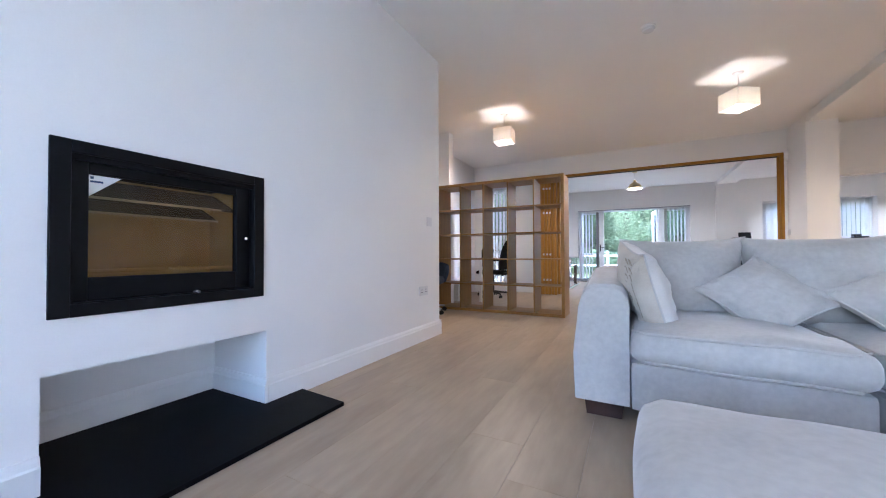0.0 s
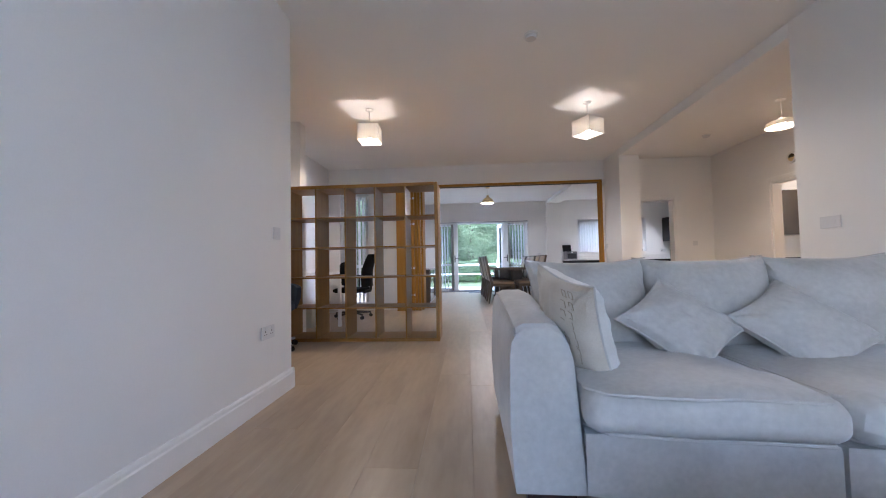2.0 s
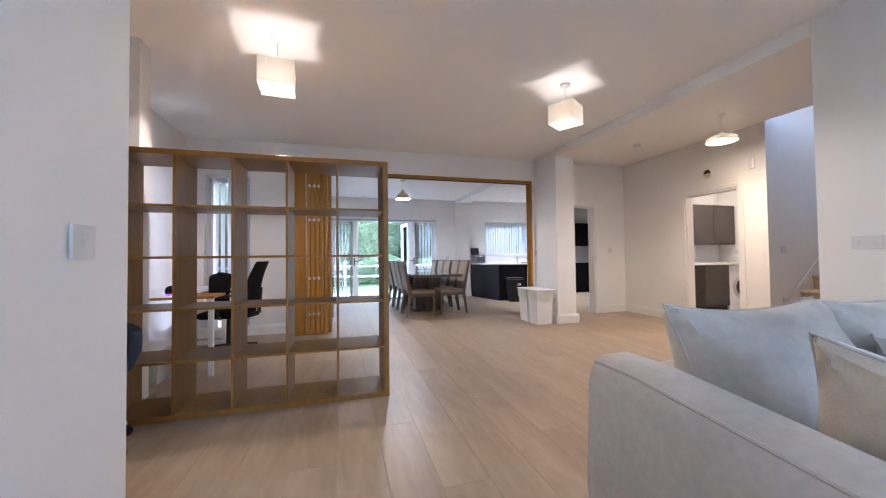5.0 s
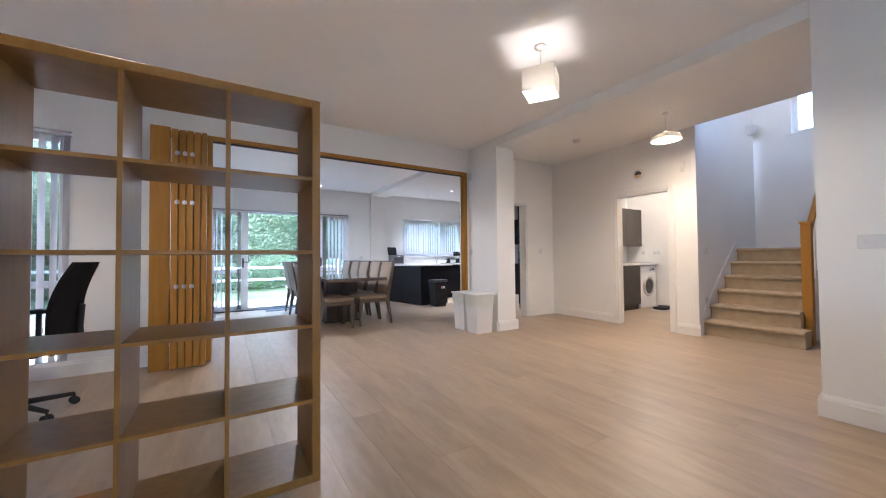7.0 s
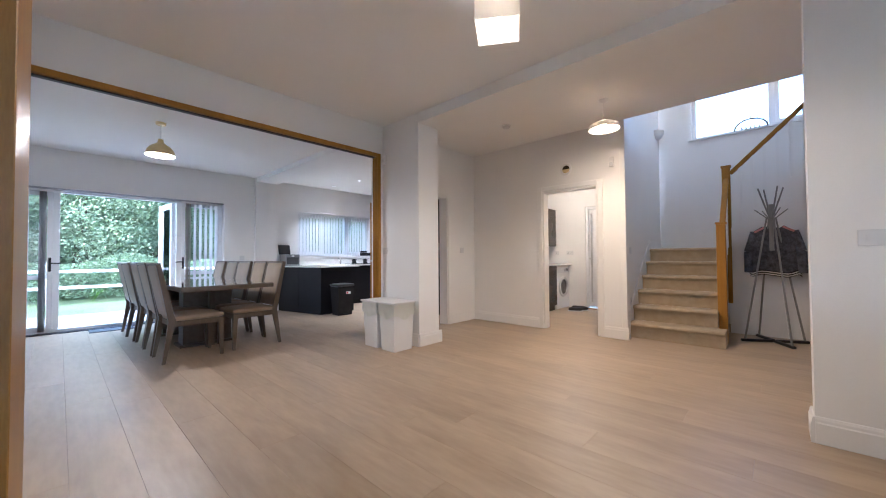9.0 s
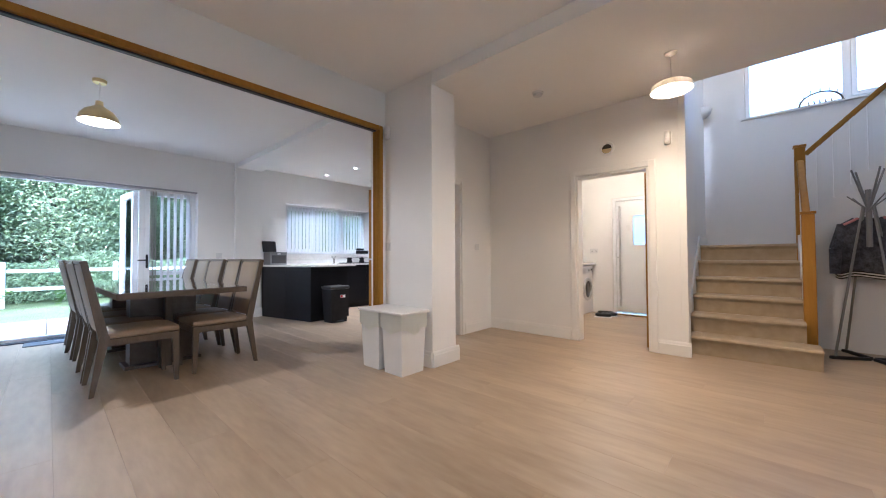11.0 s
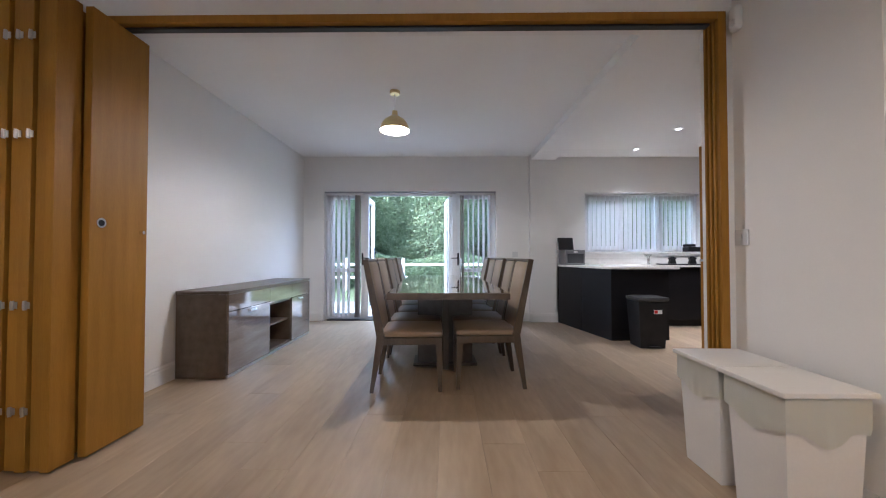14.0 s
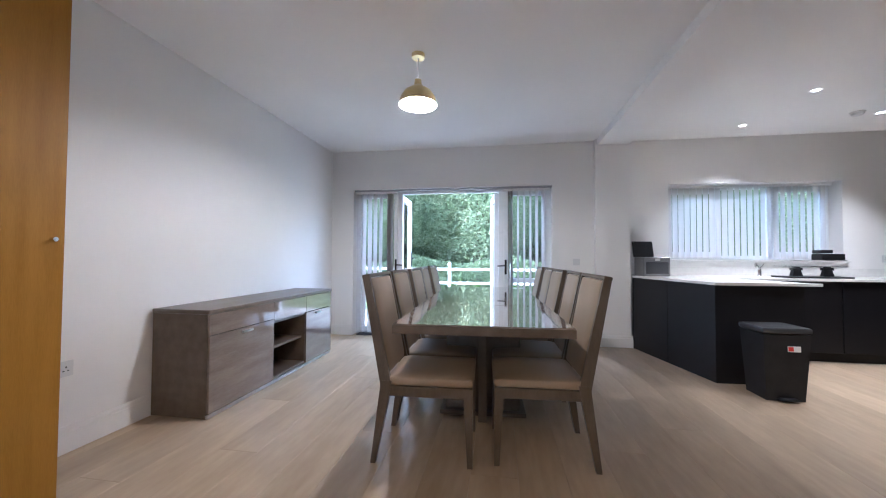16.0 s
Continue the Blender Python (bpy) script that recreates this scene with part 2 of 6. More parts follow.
def leaf_material(name, c1, c2):
    m = mat(name, c1, 0.8, Specular_IOR_Level=0.15)
    n, l, b = nodes_of(m)
    g, ramp = n.new("ShaderNodeNewGeometry"), n.new("ShaderNodeValToRGB")
    ramp.color_ramp.elements[0].color, ramp.color_ramp.elements[1].color = (*c1, 1), (*c2, 1)
    l.new(g.outputs["Random Per Island"], ramp.inputs[0]), l.new(ramp.outputs[0], b.inputs["Base Color"])
    t, mix = n.new("ShaderNodeBsdfTranslucent"), n.new("ShaderNodeMixShader")
    mix.inputs[0].default_value = 0.6
    l.new(ramp.outputs[0], t.inputs[0]), l.new(b.outputs[0], mix.inputs[1]), l.new(t.outputs[0], mix.inputs[2])
    l.new(mix.outputs[0], n["Material Output"].inputs[0])
    return m


LEAF = leaf_material("tree_leaves", (0.16, 0.22, 0.12), (0.31, 0.39, 0.24))
LEAFPALE = leaf_material("pale_birch_leaves", (0.22, 0.29, 0.17), (0.42, 0.49, 0.33))
FERN = leaf_material("fern_leaves", (0.06, 0.14, 0.02), (0.14, 0.24, 0.05))


# ---- mesh helpers ----
def mesh_object(name, bm, material, smooth=False):
    bmesh.ops.recalc_face_normals(bm, faces=bm.faces)
    me = bpy.data.meshes.new(name)
    if smooth:
        for f in bm.faces:
            f.smooth = True
    bm.to_mesh(me)
    bm.free()
    me.materials.append(material)
    if smooth:
        me.set_sharp_from_angle(angle=radians(40))
    return new(name, me)


def structure(name, bm, material, label="", category="", smooth=False):
    return tagged(mesh_object(name, bm, material, smooth), label, category, "", "structure")


def thing(name, place, label, category, group="", rz=0.0):
    ob = new(name)
    ob.empty_display_size = 0.1
    ob.matrix_basis = pose(*place, 0, 0, rz)
    return tagged(ob, label, category, group)


def part(name, bm, material, parent, label="", smooth=False):
    ob = mesh_object(name, bm, material, smooth)
    ob.parent = parent
    return tagged(ob, label)


def box(bm, x0, x1, y0, y1, z0, z1, bevel=0.0, seg=2):
    m = Matrix.Translation(((x0 + x1) / 2, (y0 + y1) / 2, (z0 + z1) / 2)) @ Matrix.Diagonal((abs(x1 - x0), abs(y1 - y0), abs(z1 - z0), 1))
    r = bmesh.ops.create_cube(bm, size=1, matrix=m)
    if bevel:
        es = list({e for v in r["verts"] for e in v.link_edges})
        bmesh.ops.bevel(bm, geom=es, offset=bevel, segments=seg, affect="EDGES", profile=0.6)
    return bm


def B(*a, **k):
    return box(bmesh.new(), *a, **k)


def tube(bm, p0, p1, r0, r1=None, seg=12):
    p0, p1 = Vector(p0), Vector(p1)
    d = p1 - p0
    m = Matrix.Translation((p0 + p1) / 2) @ d.to_track_quat("Z", "Y").to_matrix().to_4x4()
    bmesh.ops.create_cone(bm, cap_ends=True, segments=seg, radius1=r0, radius2=r0 if r1 is None else r1, depth=d.length, matrix=m)
    return bm


def bar(bm, p0, p1, w, d, w1=None, d1=None):
    """A four-sided bar from p0 to p1, w along x and d along y, tapering to w1 and d1."""
    w1, d1 = w if w1 is None else w1, d if d1 is None else d1
    vs = []
    for p, a, b in ((p0, w, d), (p1, w1, d1)):
        vs.append([bm.verts.new((p[0] + sx * a / 2, p[1] + sy * b / 2, p[2])) for sx, sy in ((-1, -1), (1, -1), (1, 1), (-1, 1))])
    for i in range(4):
        bm.faces.new((vs[0][i], vs[0][(i + 1) % 4], vs[1][(i + 1) % 4], vs[1][i]))
    bm.faces.new(vs[0][::-1]), bm.faces.new(vs[1])
    return bm


def lathe(bm, profile, seg=32, center=(0, 0, 0)):
    rings = []
    for r, z in profile:
        rings.append([bm.verts.new((center[0] + r * math.cos(2 * math.pi * i / seg), center[1] + r * math.sin(2 * math.pi * i / seg), center[2] + z)) for i in range(seg)])
    for a, b in zip(rings, rings[1:]):
        for i in range(seg):
            bm.faces.new((a[i], a[(i + 1) % seg], b[(i + 1) % seg], b[i]))
    return bm


def extrude_profile(bm, pts, axis, a, b):
    """A prism: a closed outline in the plane across the axis ('x': y,z; 'y': x,z; 'z': x,y), from a to b."""
    def at(p, v):
        return {"x": (v, p[0], p[1]), "y": (p[0], v, p[1]), "z": (p[0], p[1], v)}[axis]
    lo, hi = [bm.verts.new(at(p, a)) for p in pts], [bm.verts.new(at(p, b)) for p in pts]
    k = len(pts)
    for i in range(k):
        bm.faces.new((lo[i], lo[(i + 1) % k], hi[(i + 1) % k], hi[i]))
    bm.faces.new(lo[::-1]), bm.faces.new(hi)
    return bm


def superbox(bm, center, size, power=4.0, nu=40, nv=20, puff=None):
    """A soft pillow-like block: a rounded box with an optional displacement."""
    cx, cy, cz = center
    grid = []
    def sp(v, p):
        return math.copysign(abs(v) ** (2 / p), v)
    for j in range(nv + 1):
        phi = -math.pi / 2 + math.pi * j / nv
        row = []
        for i in range(nu):
            th = 2 * math.pi * i / nu
            p = Vector((sp(math.cos(phi), power) * sp(math.cos(th), power), sp(math.cos(phi), power) * sp(math.sin(th), power), sp(math.sin(phi), power)))
            q = Vector((p.x * size[0] / 2, p.y * size[1] / 2, p.z * size[2] / 2))
            if puff:
                q = puff(p, q)
            row.append(bm.verts.new((cx + q.x, cy + q.y, cz + q.z)))
        grid.append(row)
    for a, b in zip(grid, grid[1:]):
        for i in range(nu):
            bm.faces.new((a[i], a[(i + 1) % nu], b[(i + 1) % nu], b[i]))
    bmesh.ops.remove_doubles(bm, verts=bm.verts, dist=0.0004)
    return bm


def soft_box(bm, x0, x1, y0, y1, z0, z1, r, cuts=10, wave=0.0, crown=0.0, seed=0.0):
    """An upholstered block: bevelled box, finely cut, with crowned top and slight waves."""
    tmp = bmesh.new()
    box(tmp, x0, x1, y0, y1, z0, z1)
    bmesh.ops.subdivide_edges(tmp, edges=tmp.edges, cuts=cuts, use_grid_fill=True)
    c = Vector(((x0 + x1) / 2, (y0 + y1) / 2, (z0 + z1) / 2))
    h = Vector(((x1 - x0) / 2, (y1 - y0) / 2, (z1 - z0) / 2))
    for v in tmp.verts:
        d = v.co - c
        inner = Vector([max(-h[k] + r, min(h[k] - r, d[k])) for k in range(3)])
        off = d - inner
        if off.length > 1e-6:
            d = inner + off.normalized() * r * min(1, max(abs(off[0]), abs(off[1]), abs(off[2])) / r)
        u, w, t = d.x / h.x, d.y / h.y, d.z / h.z
        if crown:
            d.z += crown * t * (1 - u * u) * (1 - w * w)
        if wave:
            p = c + d
            d += Vector((noise.noise(p * 5 + Vector((seed, 0, 0))), noise.noise(p * 5 + Vector((0, seed + 9, 0))), noise.noise(p * 5 + Vector((4, 0, seed))))) * wave
        v.co = c + d
    me = bpy.data.meshes.new("tmp")
    tmp.to_mesh(me)
    tmp.free()
    bm.from_mesh(me)
    bpy.data.meshes.remove(me)
    return bm


def wall(name, axis, a0, a1, t0, t1, z0, z1, holes=(), material=None, label="plain white painted plaster wall"):
    """A wall along x or y from a0 to a1, thick from t0 to t1, with openings (a, a', z, z') through it."""
    A = sorted({a0, a1, *[h[0] for h in holes], *[h[1] for h in holes]})
    Z = sorted({z0, z1, *[h[2] for h in holes], *[h[3] for h in holes]})
    A, Z = [a for a in A if a0 <= a <= a1], [z for z in Z if z0 <= z <= z1]
    def solid(i, j):
        if not (0 <= i < len(A) - 1 and 0 <= j < len(Z) - 1):
            return False
        ca, cz = (A[i] + A[i + 1]) / 2, (Z[j] + Z[j + 1]) / 2
        return not any(h[0] < ca < h[1] and h[2] < cz < h[3] for h in holes)
    bm = bmesh.new()
    cache = {}
    def V(i, k, j):
        key = (i, k, j)
        if key not in cache:
            a, t, z = A[i], (t0, t1)[k], Z[j]
            cache[key] = bm.verts.new((a, t, z) if axis == "x" else (t, a, z))
        return cache[key]
    for i in range(len(A) - 1):
        for j in range(len(Z) - 1):
            if not solid(i, j):
                continue
            for k in (0, 1):
                bm.faces.new((V(i, k, j), V(i + 1, k, j), V(i + 1, k, j + 1), V(i, k, j + 1)))
            for di, e in ((-1, i), (1, i + 1)):
                if not solid(i + di, j):
                    bm.faces.new((V(e, 0, j), V(e, 1, j), V(e, 1, j + 1), V(e, 0, j + 1)))
            for dj, e in ((-1, j), (1, j + 1)):
                if not solid(i, j + dj):
                    bm.faces.new((V(i, 0, e), V(i + 1, 0, e), V(i + 1, 1, e), V(i, 1, e)))
    return structure(name, bm, material or WALL, label, "wall")


def baseboard(axis, a0, a1, face, out, h=0.145, t=0.018):
    """A skirting board with a moulded top along a wall face; out is +1 or -1, the way it stands proud."""
    pr = [(0, 0), (t, 0), (t, h - 0.035), (t * 0.75, h - 0.028), (t * 0.7, h - 0.014), (t * 0.4, h), (0, h)]
    pts = [(face + out * (p[0] + 0.001), p[1] + 0.001) for p in pr]
    bm = extrude_profile(bmesh.new(), pts, "y" if axis == "y" else "x", a0, a1)
    return structure("baseboard", bm, GLOSSWHITE, "white moulded skirting board along the wall", "skirting board")


def frame_trim(axis, a0, a1, z1, face, out, w=0.065, t=0.018, z0=0.0, material=None, label="white painted door architrave"):
    """A casing round an opening from a0 to a1 up to z1, on the wall face."""
    bm = bmesh.new()
    lo, hi = sorted((face + out * 0.001, face + out * t))
    for p, q, r, s in ((a0 - w, a0, z0, z1 + w), (a1, a1 + w, z0, z1 + w), (a0, a1, z1, z1 + w)):
        if axis == "x":
            box(bm, p, q, lo, hi, r, s, 0.004, 1)
        else:
            box(bm, lo, hi, p, q, r, s, 0.004, 1)
    return structure("trim", bm, material or GLOSSWHITE, label, "door frame")


# ---- setting ----
H = 2.775          # living room and hall ceiling
HD = 2.63          # dining room ceiling
YW = 8.06          # wall between living and dining room
YG = 11.75         # garden wall
XH = 4.08          # wall to the utility room

wall("wall_chimney_breast", "y", -2.0, 3.75, -2.75, -1.792, 0, H, [(0.985, 1.81, 0.0, 0.40), (1.02, 1.76, 0.61, 1.19)], label="white plastered chimney breast with a log niche")
wall("wall_alcove_back", "y", 3.75, 5.64, -3.35, -3.2, 0, H)
wall("wall_nib", "x", -3.35, -2.63, 5.64, 5.80, 0, H)
wall("wall_study", "y", 5.80, YW, -3.35, -3.2, 0, H)
wall("wall_dining_divide", "x", -3.35, XH, YW, YW + 0.15, 0, H, [(-2.98, -2.40, 0.04, 2.26), (-1.80, 2.065, -0.1, 2.375), (2.62, 3.40, -0.1, 2.0)])
wall("wall_south", "x", -2.75, 2.3, -2.2, -2.0, 0, H, [(-1.65, 0.75, 0.45, 2.4)])
wall("wall_hall_divide", "y", -2.0, 4.155, 2.14, 2.30, 0, H)
# unseen block added to close the gap where sun leaked onto the floor
structure("wall_alcove", B(-3.50, -2.751, 3.60, 3.749, 0, H), WALL, "unseen white wall block behind the chimney breast, added to stop leaking sun", "wall")
structure("wall_pier", B(2.135, 2.468, 7.375, YW - 0.001, 0, H), WALL, "white plastered wall pier beside the folding doors", "wall")
wall("wall_utility", "y", 5.72, YW - 0.001, XH, XH + 0.13, 0, H, [(5.995, 6.79, -0.1, 1.995)])
wall("wall_stair_side", "x", XH + 0.13, 6.25, 5.72, 5.86, 0, 4.6)
structure("wall_stair_end", B(XH, XH + 0.13, 5.66, 5.719, 0, H), WALL, "white wall end beside the stairs", "wall")
wall("wall_stair_back", "y", 2.6, 5.86, 6.25, 6.45, 0, 4.6, [(3.3, 5.25, 2.93, 4.1)])
wall("wall_hall_south", "x", 2.30, 6.25, 2.6, 2.75, 0, 4.6)
wall("wall_utility_back", "y", 5.86, YW + 0.15, 6.5, 6.65, 0, H, [(6.2, 7.1, -0.1, 2.05)])
wall("wall_utility_north", "x", XH, 6.5, YW - 0.001, YW + 0.15, 0, H)
wall("wall_dining_west", "y", YW + 0.15, YG + 0.3, -1.95, -1.77, 0, H)
wall("wall_garden", "x", -1.77, 2.30, YG, YG + 0.3, 0, H, [(-1.44, 1.32, -0.1, 2.075)])
structure("wall_kitchen_pier", B(1.84, 2.25, YG - 0.08, YG - 0.001, 0, HD - 0.001), WALL, "white plastered pier at the end of the worktop", "wall")
wall("wall_kitchen_north", "x", 2.301, 6.4, 11.92, 12.2, 0, H, [(2.80, 4.74, 1.10, 2.075)])
wall("wall_kitchen_east", "y", YW + 0.15, 12.2, 6.4, 6.55, 0, H)

structure("ceiling", B(-3.35, 2.14, -2.2, YW + 0.15, H, H + 0.2), CEIL, "plain white painted ceiling", "ceiling")
structure("ceiling_hall", B(2.141, XH, 2.6, YW + 0.15, H, H + 0.2), CEIL, "plain white painted hall ceiling", "ceiling")
structure("ceiling_beam", B(2.138, 2.487, 4.158, 7.372, 2.655, H - 0.001), CEIL, "white plastered shallow ceiling beam", "beam")
structure("ceiling_utility", B(XH + 0.001, 6.65, 5.862, YW + 0.15, 2.55, 2.7), CEIL, "plain white utility room ceiling", "ceiling")
structure("ceiling_dining", B(-1.77, 2.0, YW + 0.15, YG + 0.3, HD, HD + 0.2), CEIL, "plain white dining room ceiling", "ceiling")
structure("ceiling_kitchen", B(2.001, 6.55, YW + 0.15, 12.2, HD + 0.03, HD + 0.23), CEIL, "plain white kitchen ceiling", "ceiling")
structure("ceiling_beam_dining", B(1.86, 2.248, YW + 0.152, YG - 0.082, HD - 0.08, HD + 0.028), CEIL, "white plastered beam between dining room and kitchen", "beam")
structure("ceiling_stairwell", B(XH + 0.002, 6.45, 2.6, 5.86, 4.6, 4.75), CEIL, "plain white stairwell ceiling", "ceiling")
structure("wall_stairwell_edge", B(XH - 0.13, XH, 2.75, 5.655, H + 0.2, 4.6), WALL, "white upstand wall over the hall", "wall")

structure("floor_base", B(-3.35, 6.65, -2.2, 12.2, -0.15, -0.014), UNDER, "dark joint under the floor planks", "floor")

# skirting boards
baseboard("y", 1.81, 3.75, -1.792, 1)
baseboard("y", -1.99, 0.985, -1.792, 1)
baseboard("x", -1.792 - 0.05, -1.792 + 0.018, 3.75, 1)
baseboard("x", -3.19, -1.82, YW, -1)
baseboard("x", 2.135, 2.509, 7.375, -1)
baseboard("y", 7.376, YW - 0.02, 2.468, 1)
baseboard("y", 7.376, YW - 0.02, 2.135, -1)
baseboard("x", 3.47, XH - 0.02, YW, -1)
baseboard("x", 2.51, 2.553, YW, -1)
baseboard("y", 6.86, YW - 0.02, XH, -1)
baseboard("y", 5.64, 5.925, XH, -1)
baseboard("y", -1.9, 4.155, 2.14, -1)
baseboard("x", 2.122, 2.318, 4.155, 1)
baseboard("y", 2.76, 4.155, 2.30, 1)
baseboard("y", 8.22, YG - 0.02, -1.77, 1)
baseboard("x", -1.75, -1.46, YG, -1)
baseboard("x", 1.34, 1.84, YG, -1)
baseboard("x", 1.83, 2.27, YG - 0.08, -1)
baseboard("x", 2.31, 6.2, 2.75, 1)
baseboard("y", 2.76, 4.7, 5.56, -1)

# door casings
frame_trim("y", 5.995, 6.79, 1.995, XH, -1)
frame_trim("x", 2.62, 3.40, 2.0, YW, -1)


def jamb(name, axis, a0, a1, z1, t0, t1, material, th=0.03, label="door lining"):
    bm = bmesh.new()
    for p, q, r, s in ((a0, a0 + th, 0, z1), (a1 - th, a1, 0, z1), (a0 + th, a1 - th, z1 - th, z1)):
        if axis == "x":
            box(bm, p, q, t0, t1, r, s, 0.003, 1)
        else:
            box(bm, t0, t1, p, q, r, s, 0.003, 1)
    return structure(name, bm, material, label, "door frame")


jamb("trim", "y", 5.996, 6.789, 1.994, XH - 0.003, XH + 0.133, GLOSSWHITE, 0.025, "white painted door lining")
jamb("trim", "x", 2.621, 3.399, 1.999, YW - 0.003, YW + 0.153, GLOSSWHITE, 0.025, "white painted door lining")
fold_frame = jamb("trim", "x", -1.83, 2.095, 2.405, YW - 0.014, YW + 0.085, OAK, 0.045, "oak frame of the wide folding door opening")

# ---- fireplace ----
def fireplace():
    x = -1.792
    niche = structure("niche_lining", bmesh.new(), WALL, "white plastered log niche under the stove", "niche")
    bm = bmesh.new()
    box(bm, x - 0.50, x - 0.47, 0.985, 1.81, 0.0, 0.40)
    bm.to_mesh(niche.data)
    bm.free()
    hearth = tagged(mesh_object("hearth_slab", extrude_profile(bmesh.new(), [(x - 0.468, 1.01), (x - 0.468, 1.805), (x - 0.001, 1.805), (x + 0.02, 1.81), (x + 0.02, 2.03), (x + 0.37, 2.0), (x + 0.37, 0.62), (x + 0.02, 0.62), (x + 0.02, 0.986), (x - 0.001, 0.99)], "z", 0.002, 0.022), SLATE),
                    "black slate hearth slab laid on the floor below the stove", "hearth")
    baseboard("y", 0.99, 1.80, x - 0.47, 1)
    baseboard("x", x - 0.45, x + 0.018, 1.81, -1)
    st = thing("wood_stove", (x, 1.396, 0.588), "black steel inset wood stove with a smoked glass door", "stove")
    y0, y1, z1 = -0.40, 0.39, 0.622
    bm = bmesh.new()
    for a, b, c, d in ((y0, y0 + 0.055, 0, z1), (y1 - 0.055, y1, 0, z1), (y0 + 0.055, y1 - 0.055, 0, 0.045), (y0 + 0.055, y1 - 0.055, z1 - 0.045, z1)):
        box(bm, 0.001, 0.012, a, b, c, d, 0.002, 1)
    part("frame", bm, BLACKSTEEL, st)
    bm = bmesh.new()
    for a, b, c, d in ((-0.364, -0.334, 0.021, 0.579), (0.334, 0.364, 0.021, 0.579), (-0.334, 0.334, 0.021, 0.05), (-0.334, 0.334, 0.556, 0.579)):
        box(bm, -0.36, 0.0005, a, b, c, d)
    part("casing", bm, BLACKSTEEL, st)
    bm = bmesh.new()
    a0, a1, c0, c1 = y0 + 0.06, y1 - 0.06, 0.05, z1 - 0.05
    for a, b, c, d in ((a0, a0 + 0.05, c0, c1), (a1 - 0.07, a1, c0, c1), (a0 + 0.05, a1 - 0.07, c0, c0 + 0.085), (a0 + 0.05, a1 - 0.07, c1 - 0.055, c1)):
        box(bm, -0.055, -0.02, a, b, c, d, 0.003, 1)
    door = part("door", bm, BLACKSTEEL, st, "black steel door frame")
    part("pane", B(-0.045, -0.040, a0 + 0.05, a1 - 0.07, c0 + 0.085, c1 - 0.055), STOVEGLASS, door, "smoked glass pane").visible_shadow = False
    bm = tube(bmesh.new(), (-0.02, a1 - 0.025, 0.30), (-0.012, a1 - 0.025, 0.30), 0.008)
    part("lock", bm, CHROME, door, "small chrome lock")
    bm = lathe(bmesh.new(), [(0.001, 0.012), (0.012, 0.01), (0.018, 0.0)], 16, (-0.015, 0.075, 0.046))
    part("handle", bm, STEEL, door, "small steel latch knob")
    bm = bmesh.new()
    box(bm, -0.36, -0.34, a0 + 0.02, a1 - 0.02, 0.05, 0.56)
    box(bm, -0.34, -0.06, a0, a0 + 0.02, 0.05, 0.56)
    box(bm, -0.34, -0.06, a1 - 0.02, a1, 0.05, 0.56)
    box(bm, -0.34, -0.06, a0 + 0.02, a1 - 0.02, 0.05, 0.075)
    part("firebox", bm, FIREBRICK, st, "buff firebrick lining")
    bm = bmesh.new()
    extrude_profile(bm, [(-0.30, 0.53), (-0.10, 0.435), (-0.10, 0.445), (-0.30, 0.54)], "y", a0 + 0.025, a1 - 0.025)
    extrude_profile(bm, [(-0.30, 0.46), (-0.13, 0.38), (-0.13, 0.39), (-0.30, 0.47)], "y", a0 + 0.025, a1 - 0.1)
    part("baffle", bm, varied("sooty_steel", (0.05, 0.036, 0.024), (0.10, 0.075, 0.05), 0.8, 8, 60, 0.2), st, "sooty baffle plates")
    bright = mat("bright_steel_edge", (0.75, 0.66, 0.52), 0.45, 0.3)
    for zz, xx in ((0.435, -0.096), (0.380, -0.126)):
        part("air_bar", B(xx - 0.004, xx + 0.004, a0 + 0.03, a1 - 0.10, zz, zz + 0.010, 0.002, 1), bright, st, "thin bright steel air bar")
    bm = bmesh.new()
    box(bm, -0.075, -0.058, a0 + 0.02, a0 + 0.30, 0.15, 0.163, 0.002, 1)
    box(bm, -0.075, -0.058, a0 + 0.33, a1 - 0.06, 0.15, 0.163, 0.002, 1)
    part("grate_lip", bm, FIREBRICK, st)
    bm = bmesh.new()
    vs = [bm.verts.new((-0.038, a0 + 0.052, c1 - 0.057)), bm.verts.new((-0.038, a0 + 0.15, c1 - 0.057)), bm.verts.new((-0.038, a0 + 0.052, c1 - 0.14))]
    bm.faces.new(vs)
    lab = part("label", bm, PAPER, st, "white triangular maker's label")
    bm = bmesh.new()
    box(bm, -0.0375, -0.037, a0 + 0.058, a0 + 0.068, c1 - 0.072, c1 - 0.062)
    box(bm, -0.0375, -0.037, a0 + 0.058, a0 + 0.095, c1 - 0.085, c1 - 0.078)
    part("printing", bm, mat("blue_print", (0.03, 0.06, 0.16), 0.5), lab)


fireplace()


